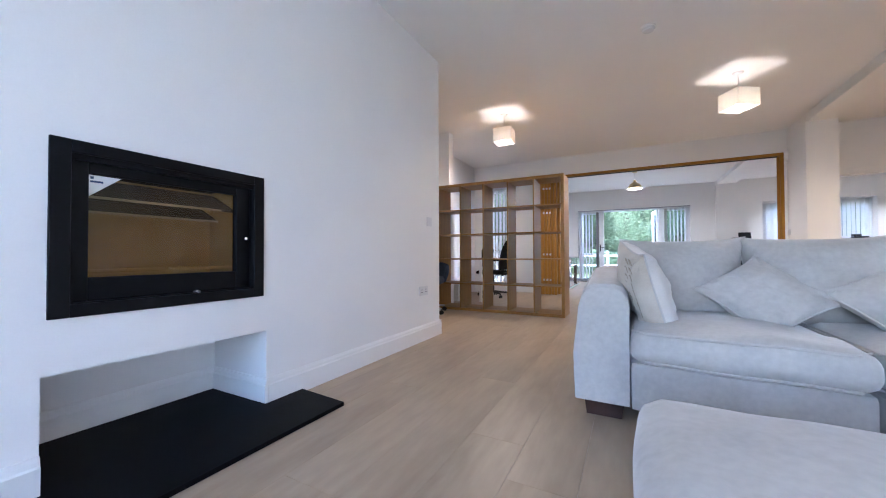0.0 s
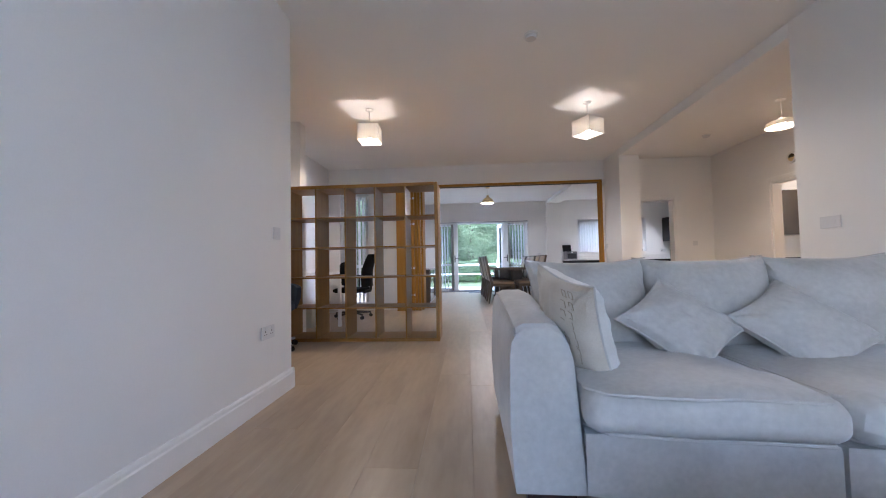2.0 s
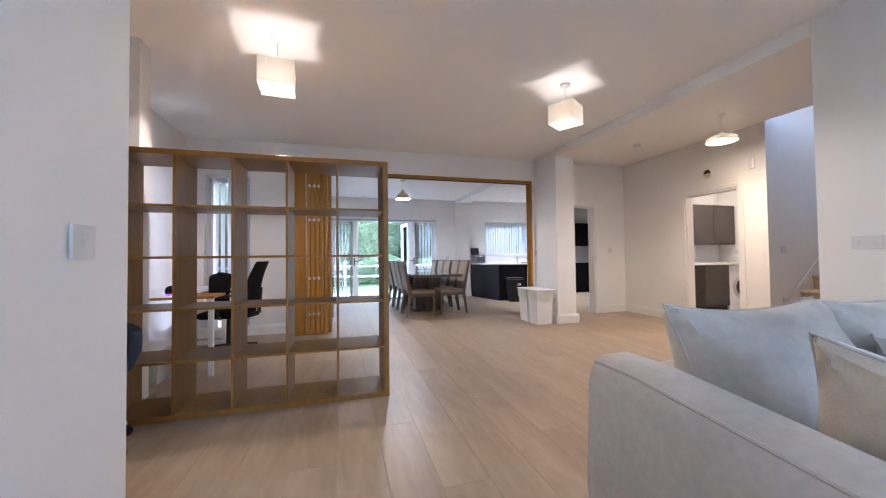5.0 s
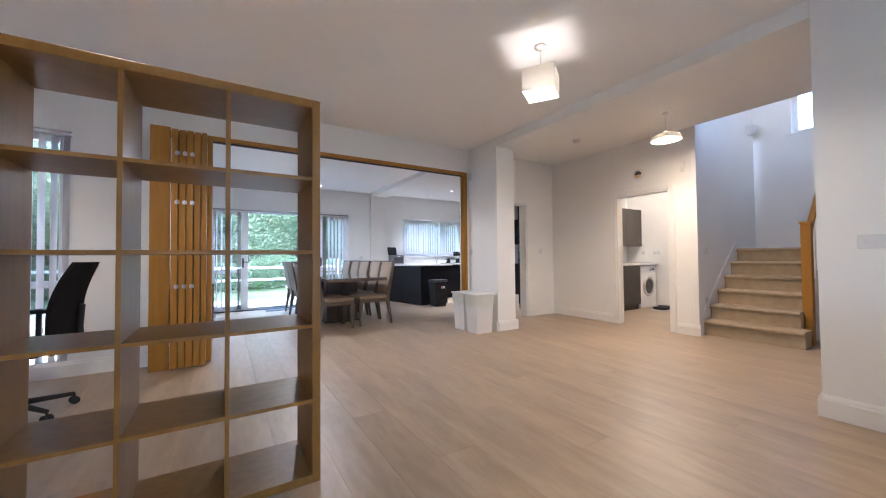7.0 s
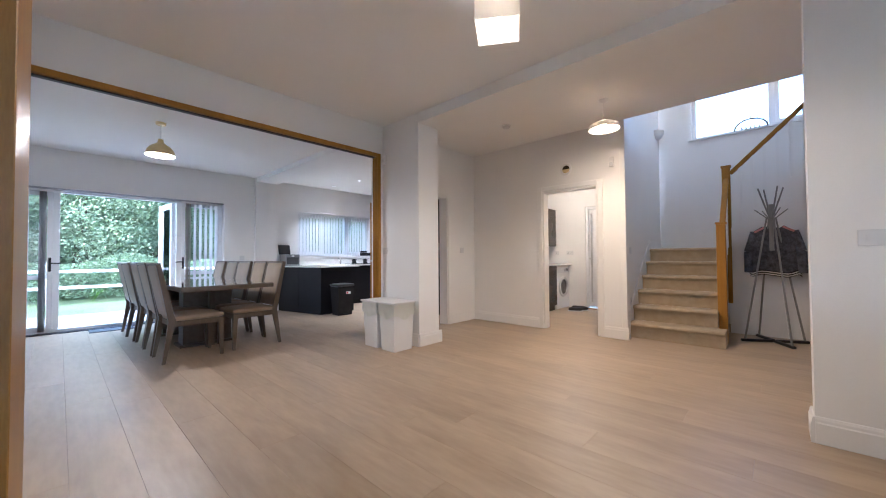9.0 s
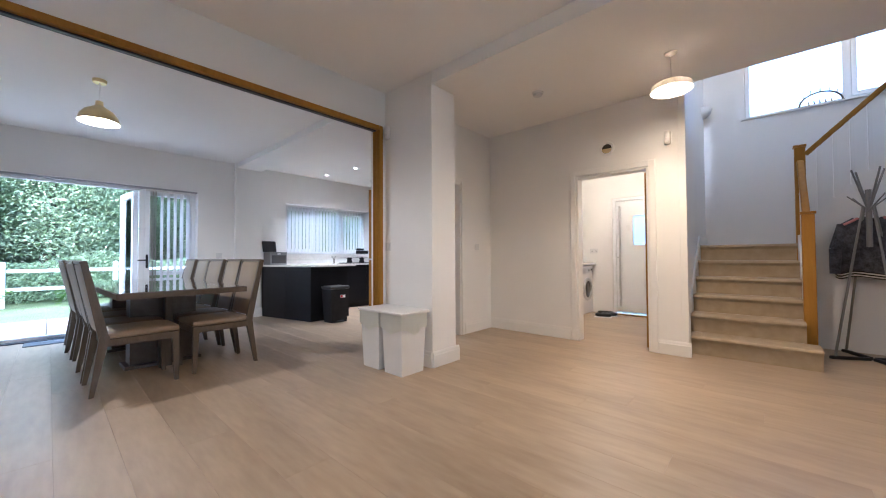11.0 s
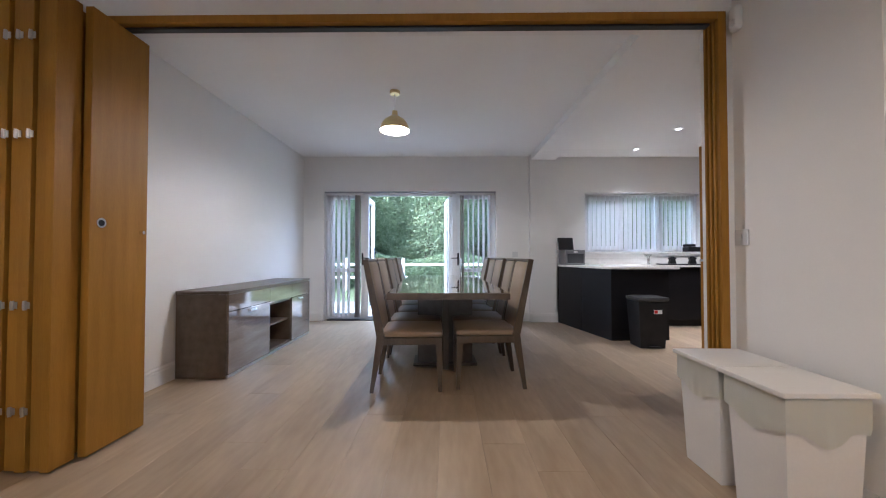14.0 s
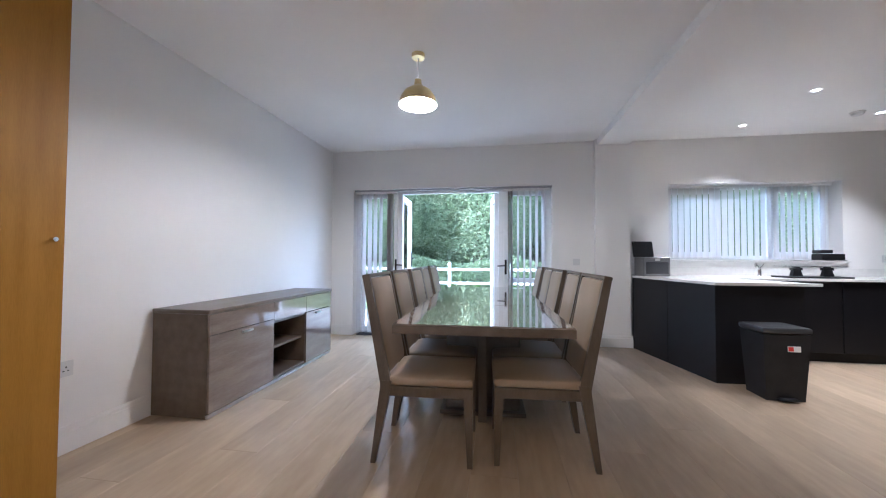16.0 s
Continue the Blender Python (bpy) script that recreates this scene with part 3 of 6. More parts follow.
# ---- small wall fittings ----
def wall_plate(name, place, rz, gang, label, category, kind="socket", group=""):
    """A plate in the xz plane facing -y before it turns by rz."""
    w = 0.086 if gang == 1 else 0.146
    t = thing(name, place, label, category, group, rz)
    part("plate", B(-w / 2, w / 2, -0.010, -0.001, -0.043, 0.043, 0.003, 2), SOCKETWHITE, t)
    for g in range(gang):
        cx = 0 if gang == 1 else (-0.036 if g == 0 else 0.036)
        if kind == "socket":
            bm = bmesh.new()
            box(bm, cx - 0.003, cx + 0.003, -0.0115, -0.0102, 0.004, 0.014)
            box(bm, cx - 0.015, cx - 0.007, -0.0115, -0.0102, -0.014, -0.009)
            box(bm, cx + 0.007, cx + 0.015, -0.0115, -0.0102, -0.014, -0.009)
            part("pin_hole", bm, BLACKPLASTIC, t)
            part("rocker", B(cx - 0.006, cx + 0.006, -0.0135, -0.0102, 0.018, 0.034, 0.001, 1), SOCKETWHITE, t)
        else:
            part("rocker", B(cx - 0.006, cx + 0.006, -0.0145, -0.0102, -0.014, 0.014, 0.0015, 1), SOCKETWHITE, t)
    return t


wall_plate("wall_socket", (-1.791, 3.43, 0.465), 90, 2, "white double socket low on the chimney breast", "socket")
wall_plate("light_switch", (-1.791, 3.54, 1.12), 90, 1, "white light switch on the chimney breast", "switch", "switch")
wall_plate("light_switch", (2.139, 3.905, 1.135), -90, 2, "white light switch on the hall wall", "switch", "switch")
wall_plate("light_switch", (2.134, 8.005, 1.135), -90, 1, "white light switch on the pier", "switch", "switch")
wall_plate("light_switch", (3.74, YW - 0.001, 1.16), 0, 1, "white light switch beside the kitchen door", "switch", "switch")
wall_plate("wall_socket", (1.62, YG - 0.001, 1.06), 0, 1, "white switch plate beside the garden doors", "socket", "switch")
wall_plate("wall_socket", (-1.769, 8.52, 0.47), 90, 2, "white double socket low on the dining room wall", "socket")
wall_plate("light_switch", (4.45, 5.719, 1.12), 0, 1, "white light switch on the stair wall", "switch", "switch")
wall_plate("wall_socket", (4.45, 5.719, 0.45), 0, 1, "white single socket on the stair wall", "socket")
wall_plate("wall_socket", (5.2, 11.919, 1.12), 0, 2, "white double socket above the worktop", "socket")
wall_plate("wall_socket", (6.499, 7.42, 1.12), -90, 2, "white double socket in the utility room", "socket")
wall_plate("wall_socket", (6.499, 7.7, 1.12), -90, 1, "white single socket in the utility room", "socket")

vent = thing("wall_vent", (XH - 0.001, 6.42, 2.27), "round white wall vent with a dark half-open cover", "vent")
bm = lathe(bmesh.new(), [(0.055, 0), (0.082, 0), (0.085, 0.006), (0.08, 0.018), (0.06, 0.02), (0.055, 0.012), (0.055, 0)], 28)
bmesh.ops.rotate(bm, verts=bm.verts, matrix=Matrix.Rotation(radians(-90), 3, "Y"))
part("rim", bm, WHITEPLASTIC, vent, smooth=True)
bm = lathe(bmesh.new(), [(0.0, 0.004), (0.054, 0.004)], 28)
bmesh.ops.rotate(bm, verts=bm.verts, matrix=Matrix.Rotation(radians(-90), 3, "Y"))
part("opening", bm, mat("dark_duct", (0.03, 0.022, 0.012), 0.8), vent)
part("flap", extrude_profile(bmesh.new(), [(0.052 * math.cos(a), 0.052 * math.sin(a)) for a in np.linspace(math.pi, 2 * math.pi, 14)], "x", -0.012, -0.006), BRASS, vent, "brown half-moon flap")

pir = thing("motion_detector", (XH - 0.001, 5.81, 2.26), "white curved alarm detector high on the wall", "alarm sensor")
bm = soft_box(bmesh.new(), -0.045, -0.001, -0.032, 0.032, -0.07, 0.07, 0.02, 6)
part("body", bm, WHITEPLASTIC, pir, smooth=True)
part("lens", B(-0.048, -0.044, -0.02, 0.02, -0.045, -0.01, 0.004, 1), SOCKETWHITE, pir)
det2 = copy_thing(pir, pose(2.134, YW - 0.06, 2.33))
det2["label"] = "white alarm detector in the corner by the folding door frame"


def smoke_detector(place, label):
    t = thing("smoke_detector", place, label, "smoke alarm", "smoke alarms on the ceilings")
    part("base", lathe(bmesh.new(), [(0, -0.001), (0.06, -0.001), (0.06, -0.014), (0.0, -0.014)], 28), WHITEPLASTIC, t, smooth=True)
    part("cover", lathe(bmesh.new(), [(0.05, -0.015), (0.05, -0.022), (0.042, -0.036), (0.02, -0.040), (0, -0.040)], 28), SOCKETWHITE, t, smooth=True)


smoke_detector((0.09, 4.11, H), "round white smoke alarm on the living room ceiling")
smoke_detector((3.23, 6.85, H), "round white smoke alarm on the hall ceiling")
smoke_detector((4.35, 11.25, HD + 0.03), "round white smoke alarm on the kitchen ceiling")


# ---- lamps ----
def square_pendant(place, rz):
    t = thing("pendant_lamp", place, "square cream fabric pendant lamp hanging lit from the ceiling", "pendant lamp", "square pendants in the living room", rz)
    part("ceiling_rose", lathe(bmesh.new(), [(0, -0.001), (0.05, -0.001), (0.048, -0.012), (0.02, -0.028), (0, -0.03)], 24), WHITEPLASTIC, t, smooth=True)
    part("cord", tube(bmesh.new(), (0, 0, -0.03), (0, 0, -0.235), 0.004, seg=8), WHITEPLASTIC, t)
    s, z0, z1 = 0.126, -0.398, -0.212
    bm = bmesh.new()
    for a in range(4):
        q = bmesh.new()
        box(q, -s, s, s - 0.003, s, z0, z1)
        bmesh.ops.rotate(q, verts=q.verts, matrix=Matrix.Rotation(a * math.pi / 2, 3, "Z"))
        me = bpy.data.meshes.new("q")
        q.to_mesh(me), q.free(), bm.from_mesh(me), bpy.data.meshes.remove(me)
    part("shade", bm, SHADEFAB, t, "cream fabric box shade")
    bm = bmesh.new()
    tube(bm, (-s, 0, -0.235), (s, 0, -0.235), 0.002, seg=6), tube(bm, (0, -s, -0.235), (0, s, -0.235), 0.002, seg=6)
    part("shade_ring", bm, STEEL, t)
    part("lamp_holder", tube(bmesh.new(), (0, 0, -0.235), (0, 0, -0.315), 0.018), WHITEPLASTIC, t)
    b = part("bulb", lathe(bmesh.new(), [(0.012, -0.315), (0.03, -0.345), (0.033, -0.37), (0.022, -0.395), (0, -0.402)], 16), BULB, t, "glowing bulb", smooth=True)
    b.visible_shadow = False
    return t


square_pendant((-1.63, 5.39, H), 4)
square_pendant((0.99, 5.47, H), 32)

hall = thing("hall_pendant_lamp", (3.32, 5.65, H), "shallow white dish pendant lamp, lit, in the hall", "pendant lamp")
part("ceiling_rose", lathe(bmesh.new(), [(0, -0.001), (0.05, -0.001), (0.046, -0.014), (0.02, -0.03), (0, -0.032)], 24), WHITEPLASTIC, hall, smooth=True)
part("cord", tube(bmesh.new(), (0, 0, -0.03), (0, 0, -0.24), 0.004, seg=8), WHITEPLASTIC, hall)
part("shade", lathe(bmesh.new(), [(0.0, -0.222), (0.03, -0.225), (0.045, -0.24), (0.115, -0.262), (0.15, -0.282), (0.16, -0.33), (0.157, -0.33), (0.146, -0.286), (0.113, -0.267), (0.045, -0.245), (0.03, -0.23)], 40), translucent("white_glass_shade", (0.80, 0.76, 0.70), 0.22), hall, smooth=True)
hall_bulb = part("bulb", lathe(bmesh.new(), [(0.012, -0.25), (0.03, -0.28), (0.033, -0.31), (0.02, -0.335), (0, -0.34)], 16), BULB, hall, "glowing bulb", smooth=True)
hall_bulb.visible_shadow = False

din = thing("dining_pendant_lamp", (0.03, 9.48, HD), "brushed brass dome pendant lamp, lit, over the dining table", "pendant lamp")
part("ceiling_rose", lathe(bmesh.new(), [(0, -0.001), (0.05, -0.001), (0.05, -0.018), (0.046, -0.03), (0, -0.03)], 28), BRASS, din, smooth=True)
part("cord", tube(bmesh.new(), (0, 0, -0.03), (0, 0, -0.20), 0.005, seg=8), WHITEPLASTIC, din)
part("shade", lathe(bmesh.new(), [(0.008, -0.19), (0.025, -0.195), (0.03, -0.235), (0.055, -0.255), (0.10, -0.285), (0.13, -0.33), (0.145, -0.385), (0.142, -0.386), (0.126, -0.333), (0.097, -0.290), (0.05, -0.262), (0.02, -0.24)], 40), BRASS, din, smooth=True)
part("shade_lining", lathe(bmesh.new(), [(0.02, -0.245), (0.048, -0.266), (0.094, -0.294), (0.123, -0.337), (0.139, -0.384)], 40), mat("white_shade_lining", (0.78, 0.74, 0.66), 0.8), din, "white enamelled inside of the shade", smooth=True)
din_bulb = part("bulb", lathe(bmesh.new(), [(0.012, -0.30), (0.032, -0.33), (0.04, -0.36), (0.028, -0.39), (0, -0.40)], 20), BULB, din, "glowing bulb", smooth=True)
din_bulb.visible_shadow = False

for kx, ky in ((3.42, 11.5), (3.5, 10.63), (4.6, 11.3), (4.6, 10.2), (3.6, 9.3)):
    t = thing("downlight", (kx, ky, HD + 0.03), "small round recessed downlight, lit, in the kitchen ceiling", "downlight", "kitchen downlights")
    part("rim", lathe(bmesh.new(), [(0.032, -0.001), (0.045, -0.001), (0.043, -0.006), (0.032, -0.004)], 24), WHITEPLASTIC, t, smooth=True)
    part("lens", lathe(bmesh.new(), [(0, -0.002), (0.031, -0.002)], 20), DOWN, t, "glowing lens")

sconce = thing("wall_light", (6.08, 5.719, 3.1), "white plaster half-bowl wall light on the stair wall", "wall light")
bm = bmesh.new()
rings = []
for r, z in ((0.02, -0.10), (0.09, -0.075), (0.14, -0.02), (0.155, 0.03), (0.147, 0.03), (0.13, -0.015), (0.08, -0.06), (0.0, -0.08)):
    rings.append([bm.verts.new((r * math.cos(a), -0.75 * r * math.sin(a), z)) for a in np.linspace(0, math.pi, 18)])
for a, b in zip(rings, rings[1:]):
    for i in range(17):
        bm.faces.new((a[i], a[i + 1], b[i + 1], b[i]))
part("bowl", bm, WALL, sconce, smooth=True)


# ---- bookcase ----
def bookcase():
    t = thing("open_bookcase", (-2.635, 5.24, 0), "pale oak-effect open shelving unit with five by five empty cells", "bookcase")
    W, D, Hh, o, i = 1.83, 0.39, 1.83, 0.039, 0.016
    part("side_panel", B(0, o, 0, D, 0, Hh, 0.002, 1), SHELF, t)
    part("side_panel", B(W - o, W, 0, D, 0, Hh, 0.002, 1), SHELF, t)
    part("top_panel", B(o, W - o, 0, D, Hh - o, Hh, 0.002, 1), SHELF, t)
    part("bottom_panel", B(o, W - o, 0, D, 0, o, 0.002, 1), SHELF, t)
    cell = (W - 2 * o - 4 * i) / 5
    for k in range(1, 5):
        x = o + k * cell + (k - 1) * i
        part("divider", B(x, x + i, 0.004, D - 0.004, o, Hh - o), SHELF, t)
        z = o + k * cell + (k - 1) * i
        for c in range(5):
            x0 = o + c * (cell + i)
            part("shelf", B(x0, x0 + cell, 0.003, D - 0.003, z, z + i), SHELF, t)
    return t


bookcase()


# ---- seating group ----
def cushion_mesh(w, h, d, seed=0.0, pinch=0.13, sides=(-1, 1)):
    """A scatter cushion standing in the xz plane with pinched corners and thick middle."""
    bm = bmesh.new()
    n = 34
    front, back = [], []
    for sgn, store in ((-1, front), (1, back)):
        if sgn not in sides:
            continue
        for j in range(n + 1):
            row = []
            for i in range(n + 1):
                u, v = 2 * i / n - 1, 2 * j / n - 1
                edge = (1 - u ** 2) * (1 - v ** 2)
                x = u * w / 2 * (1 - pinch * 0.4 * (1 - v * v) * abs(u) ** 3)
                z = v * h / 2 * (1 - pinch * 0.4 * (1 - u * u) * abs(v) ** 3)
                y = sgn * d / 2 * (max(edge, 0) ** 0.42)
                if 0 < i < n and 0 < j < n:
                    p = Vector((u * 1.7 + seed, v * 1.7, sgn))
                    y += (0.016 * noise.noise(p * 1.6) + 0.007 * noise.noise(p * 4.5)) * edge ** 0.3
                    for cu, cv in ((-1, -1), (1, -1), (1, 1), (-1, 1)):
                        reach = math.hypot(u - cu, v - cv)
                        fold = math.sin(9 * math.atan2(v - cv, u - cu) + seed + cu)
                        y += 0.011 * fold * math.exp(-(reach / 0.55) ** 2) * min(1, reach * 3)
                row.append(bm.verts.new((x, y, z)))
            store.append(row)
    for rows in (front, back):
        for a, b in zip(rows, rows[1:]):
            for i in range(n):
                bm.faces.new((a[i], a[i + 1], b[i + 1], b[i]))
    bmesh.ops.remove_doubles(bm, verts=bm.verts, dist=0.0006)
    return bm


def tilted(bm, m):
    bmesh.ops.transform(bm, matrix=m, verts=bm.verts)
    return bm


def rail_line(pts, r=0.005, seg=6):
    """One continuous round cord through the points."""
    bm = bmesh.new()
    p = [Vector(q) for q in pts]
    up, rings = Vector((0.31, 0.17, 0.93)), []
    for i, c in enumerate(p):
        d = (p[min(i + 1, len(p) - 1)] - p[max(i - 1, 0)]).normalized()
        side = (up - d * up.dot(d)).normalized()
        other = d.cross(side)
        up = side
        rings.append([bm.verts.new(c + r * (side * math.cos(k * 2 * math.pi / seg) + other * math.sin(k * 2 * math.pi / seg))) for k in range(seg)])
    for a, b in zip(rings, rings[1:]):
        for k in range(seg):
            bm.faces.new((a[k], a[(k + 1) % seg], b[(k + 1) % seg], b[k]))
    bm.faces.new(rings[0][::-1]), bm.faces.new(rings[-1])
    return bm


def seam_loop(w, h, pinch, n=20):
    """The piped seam round a cushion that stands in the xz plane."""
    pts = []
    for k in range(4 * n + 1):
        s, f = (k // n) % 4, (k % n) / n
        u, v = ((-1 + 2 * f, -1), (1, -1 + 2 * f), (1 - 2 * f, 1), (-1, 1 - 2 * f))[s]
        pts.append((u * w / 2 * (1 - pinch * (1 - v * v)), 0, v * h / 2 * (1 - pinch * (1 - u * u))))
    return rail_line(pts, 0.0045)


def sofa():
    t = thing("sofa", (0, 0, 0), "pale grey velvet sofa with loose cushions and piped edges", "sofa")
    t.location = (0.85, 3.0, 0)
    o = Vector((0.85, 3.0, 0))
    x0, x1, yf, yb = -0.32 - o.x, 2.06 - o.x, 2.47 - o.y, 3.52 - o.y
    # arm: sloping front, outward flared, lower towards the front
    def arm(a, b, flip):
        bm = bmesh.new()
        ny, nz = 16, 12
        rows = []
        for i in range(ny + 1):
            v = i / ny
            ring = []
            top = 0.615 + 0.095 * min(1, v * 1.2)
            y = yf + (yb - yf) * v
            prof = [(a, 0.08), (a - 0.012, 0.3), (a + 0.003, top - 0.09), (a + 0.014, top - 0.042), (a + 0.036, top - 0.012), (a + 0.07, top + 0.004), (b - 0.07, top + 0.004), (b - 0.03, top - 0.014), (b - 0.008, top - 0.05), (b, top - 0.10), (b, 0.3), (b, 0.08)]
            for (px, pz) in prof:
                yy = y
                if v < 0.2:
                    lean = (pz - 0.08) / 0.55
                    yy = y + 0.20 * max(0, lean) ** 2.2 * (1 - v / 0.2)
                ring.append(bm.verts.new((px if not flip else a + b - px, yy, pz)))
            rows.append(ring)
        k = len(rows[0])
        for p, q in zip(rows, rows[1:]):
            for i in range(k):
                bm.faces.new((p[i], p[(i + 1) % k], q[(i + 1) % k], q[i]))
        bm.faces.new(rows[0]), bm.faces.new(rows[-1][::-1])
        return bm
    part("arm", arm(x0, x0 + 0.245, False), VELVET, t, smooth=True)
    part("arm", arm(x1 - 0.245, x1, True), VELVET, t, smooth=True)
    for a in (x0 + 0.018, ):
        pts = []
        for i in range(17):
            v = i / 16
            top = 0.615 + 0.095 * min(1, v * 1.2)
            y = yf + (yb - yf) * v + (0.20 * ((top - 0.09) / 0.55) ** 2.2 * (1 - v / 0.2) if v < 0.2 else 0)
            pts.append((a + 0.012, y - 0.002, top - 0.016))
        part("piping", rail_line(pts, 0.006), PIPING, t)
    part("base", soft_box(bmesh.new(), x0 + 0.246, 0.72 - o.x, yf + 0.02, yb, 0.055, 0.289, 0.02, 8), VELVET, t, smooth=True)
    part("base", soft_box(bmesh.new(), 0.723 - o.x, x1 - 0.246, yf + 0.02, yb, 0.055, 0.289, 0.02, 8), VELVET, t, smooth=True)
    part("back", soft_box(bmesh.new(), x0 + 0.246, x1 - 0.246, yb - 0.22, yb, 0.312, 0.69, 0.05, 10), VELVET, t, smooth=True)
    def seat(a, b, seed):
        bm = soft_box(bmesh.new(), a, b, yf - 0.03, yb - 0.24, 0.291, 0.445, 0.062, 16, 0.018, 0.035, seed)
        s = part("seat_cushion", bm, VELVET, t, smooth=True)
        for zz, dy in ((0.434, 0.03), (0.303, 0.02)):
            pts = [(a + 0.012, yb - 0.3, zz), (a + 0.008, yf + 0.06, zz)]
            for i in range(1, 12):
                u = i / 12
                px = a + (b - a) * u
                pts.append((px, yf - 0.03 + 0.04 * (2 * u - 1) ** 8 + (0.002 if zz < 0.4 else 0.008), zz + 0.008 * noise.noise(Vector((u * 3, seed, zz)))))
            pts += [(b - 0.008, yf + 0.06, zz), (b - 0.012, yb - 0.3, zz)]
            part("piping", rail_line(pts, 0.006), PIPING, s)
    seat(x0 + 0.25, 0.72 - o.x, 1.0)
    seat(0.725 - o.x, x1 - 0.25, 5.0)
    for k, (a, b) in enumerate(((-0.10, 0.52), (0.53, 1.17), (1.18, 1.80))):
        bm = cushion_mesh(b - a + 0.07, 0.56, 0.32, k * 3.1, 0.32)
        place = pose((a + b) / 2 - o.x, 3.29 - o.y, 0.637, -17, 0, 0)
        cush = part("back_cushion", tilted(bm, place), VELVET, t, smooth=True)
        part("piping", tilted(seam_loop(b - a + 0.07, 0.56, 0.128), place), PIPING, cush)
    for px in (x0 + 0.13, x1 - 0.13):
        for py in (yf + 0.08, yb - 0.08):
            part("foot", bar(bmesh.new(), (px, py, 0), (px, py, 0.082), 0.16, 0.09, 0.18, 0.1), DARKWOOD, t, "dark wooden foot")
    for o2 in t.children_recursive:
        for v in o2.data.vertices:
            f = max(0.0, min(1.1, (yb - v.co.y) / (yb - yf)))
            v.co.y -= (0.02 + 0.075 * f) * max(0.0, v.co.x - (x0 + 0.2))
    return t


sofa()


def scatter(place, rx, ry, rz, w, d, material, label, pattern=False):
    t = thing("scatter_cushion", (0, 0, 0), label, "cushion", "scatter cushions on the sofa")
    t.matrix_basis = pose(*place, rx, 0, rz) @ pose(0, 0, 0, 0, ry, 0)
    part("cover", cushion_mesh(w, w, d, place[0] * 7, 0.34, (-1,)), material, t, smooth=True)
    part("back_cover", cushion_mesh(w, w, d, place[0] * 7, 0.34, (1,)), GOLDCUSH if pattern else material, t, "pale cream back" if pattern else "", smooth=True)
    part("seam", seam_loop(w, w, 0.136), PIPING if material is not GOLDCUSH else GOLDCUSH, t)
    if pattern:
        bm = bmesh.new()
        for j in range(11):
            z = -0.20 + j * 0.040
            for i in range(2):
                x = 0.10 + i * 0.048 + random.uniform(-0.005, 0.005)
                y = -0.001 - d / 2 * max(0, (1 - (2 * x / w) ** 2) * (1 - (2 * z / w) ** 2)) ** 0.42
                s = 0.015
                for p, q in (((-s, -s), (s, -s)), ((s, -s), (s, s)), ((s, s), (-s, s)), ((-s, s), (-s, -s))):
                    if random.random() < 0.92:
                        tube(bm, (x + p[0], y, z + p[1]), (x + q[0], y, z + q[1]), 0.0014, seg=4)
        part("stitching", bm, mat("taupe_thread", (0.36, 0.30, 0.22), 0.8), t, "open square stitched pattern")
    return t


scatter((0.0, 2.82, 0.615), 18, 11, -80, 0.49, 0.20, CREAM, "beige gold scatter cushion with stitched squares leaning on the arm", True)
scatter((0.54, 2.98, 0.582), -46, 52, 4, 0.43, 0.16, VELVET, "grey velvet scatter cushion lying slanted on the seat")
scatter((1.06, 2.94, 0.57), -47, 56, -2, 0.44, 0.16, VELVET, "pale grey scatter cushion lying slanted on the seat")


def ottoman():
    t = thing("footstool", (0.50, 1.43, 0), "large pale grey velvet footstool with a worn stained top", "footstool")
    part("body", soft_box(bmesh.new(), -0.56, 0.56, -0.38, 0.38, 0.06, 0.385, 0.07, 16, 0.01, 0.03, 2.0), VELVET, t, smooth=True)
    for px in (-0.45, 0.45):
        for py in (-0.28, 0.28):
            part("foot", bar(bmesh.new(), (px, py, 0), (px, py, 0.075), 0.07, 0.07, 0.09, 0.09), DARKWOOD, t, "dark wooden foot")


ottoman()


# ---- study corner ----
def castor_base(t, r, seat_z, material, arms=5, turn=0.3):
    for k in range(arms):
        a = turn + k * 2 * math.pi / arms
        c, s = math.cos(a), math.sin(a)
        bm = bmesh.new()
        tube(bm, (0.03 * c, 0.03 * s, 0.10), (r * c, r * s, 0.075), 0.022, 0.014, 8)
        arm = part("base_arm", bm, material, t)
        bm = bmesh.new()
        for q in (-0.016, 0.016):
            tube(bm, (r * c - s * (q - 0.007), r * s + c * (q - 0.007), 0.027), (r * c - s * (q + 0.007), r * s + c * (q + 0.007), 0.027), 0.027, seg=14)
        tube(bm, (r * c, r * s, 0.03), (r * c, r * s, 0.075), 0.008, seg=8)
        part("castor", bm, RUBBER, arm, "twin-wheel castor")
    part("gas_lift", tube(bmesh.new(), (0, 0, 0.08), (0, 0, seat_z - 0.04), 0.028, 0.022, 14), material, t)


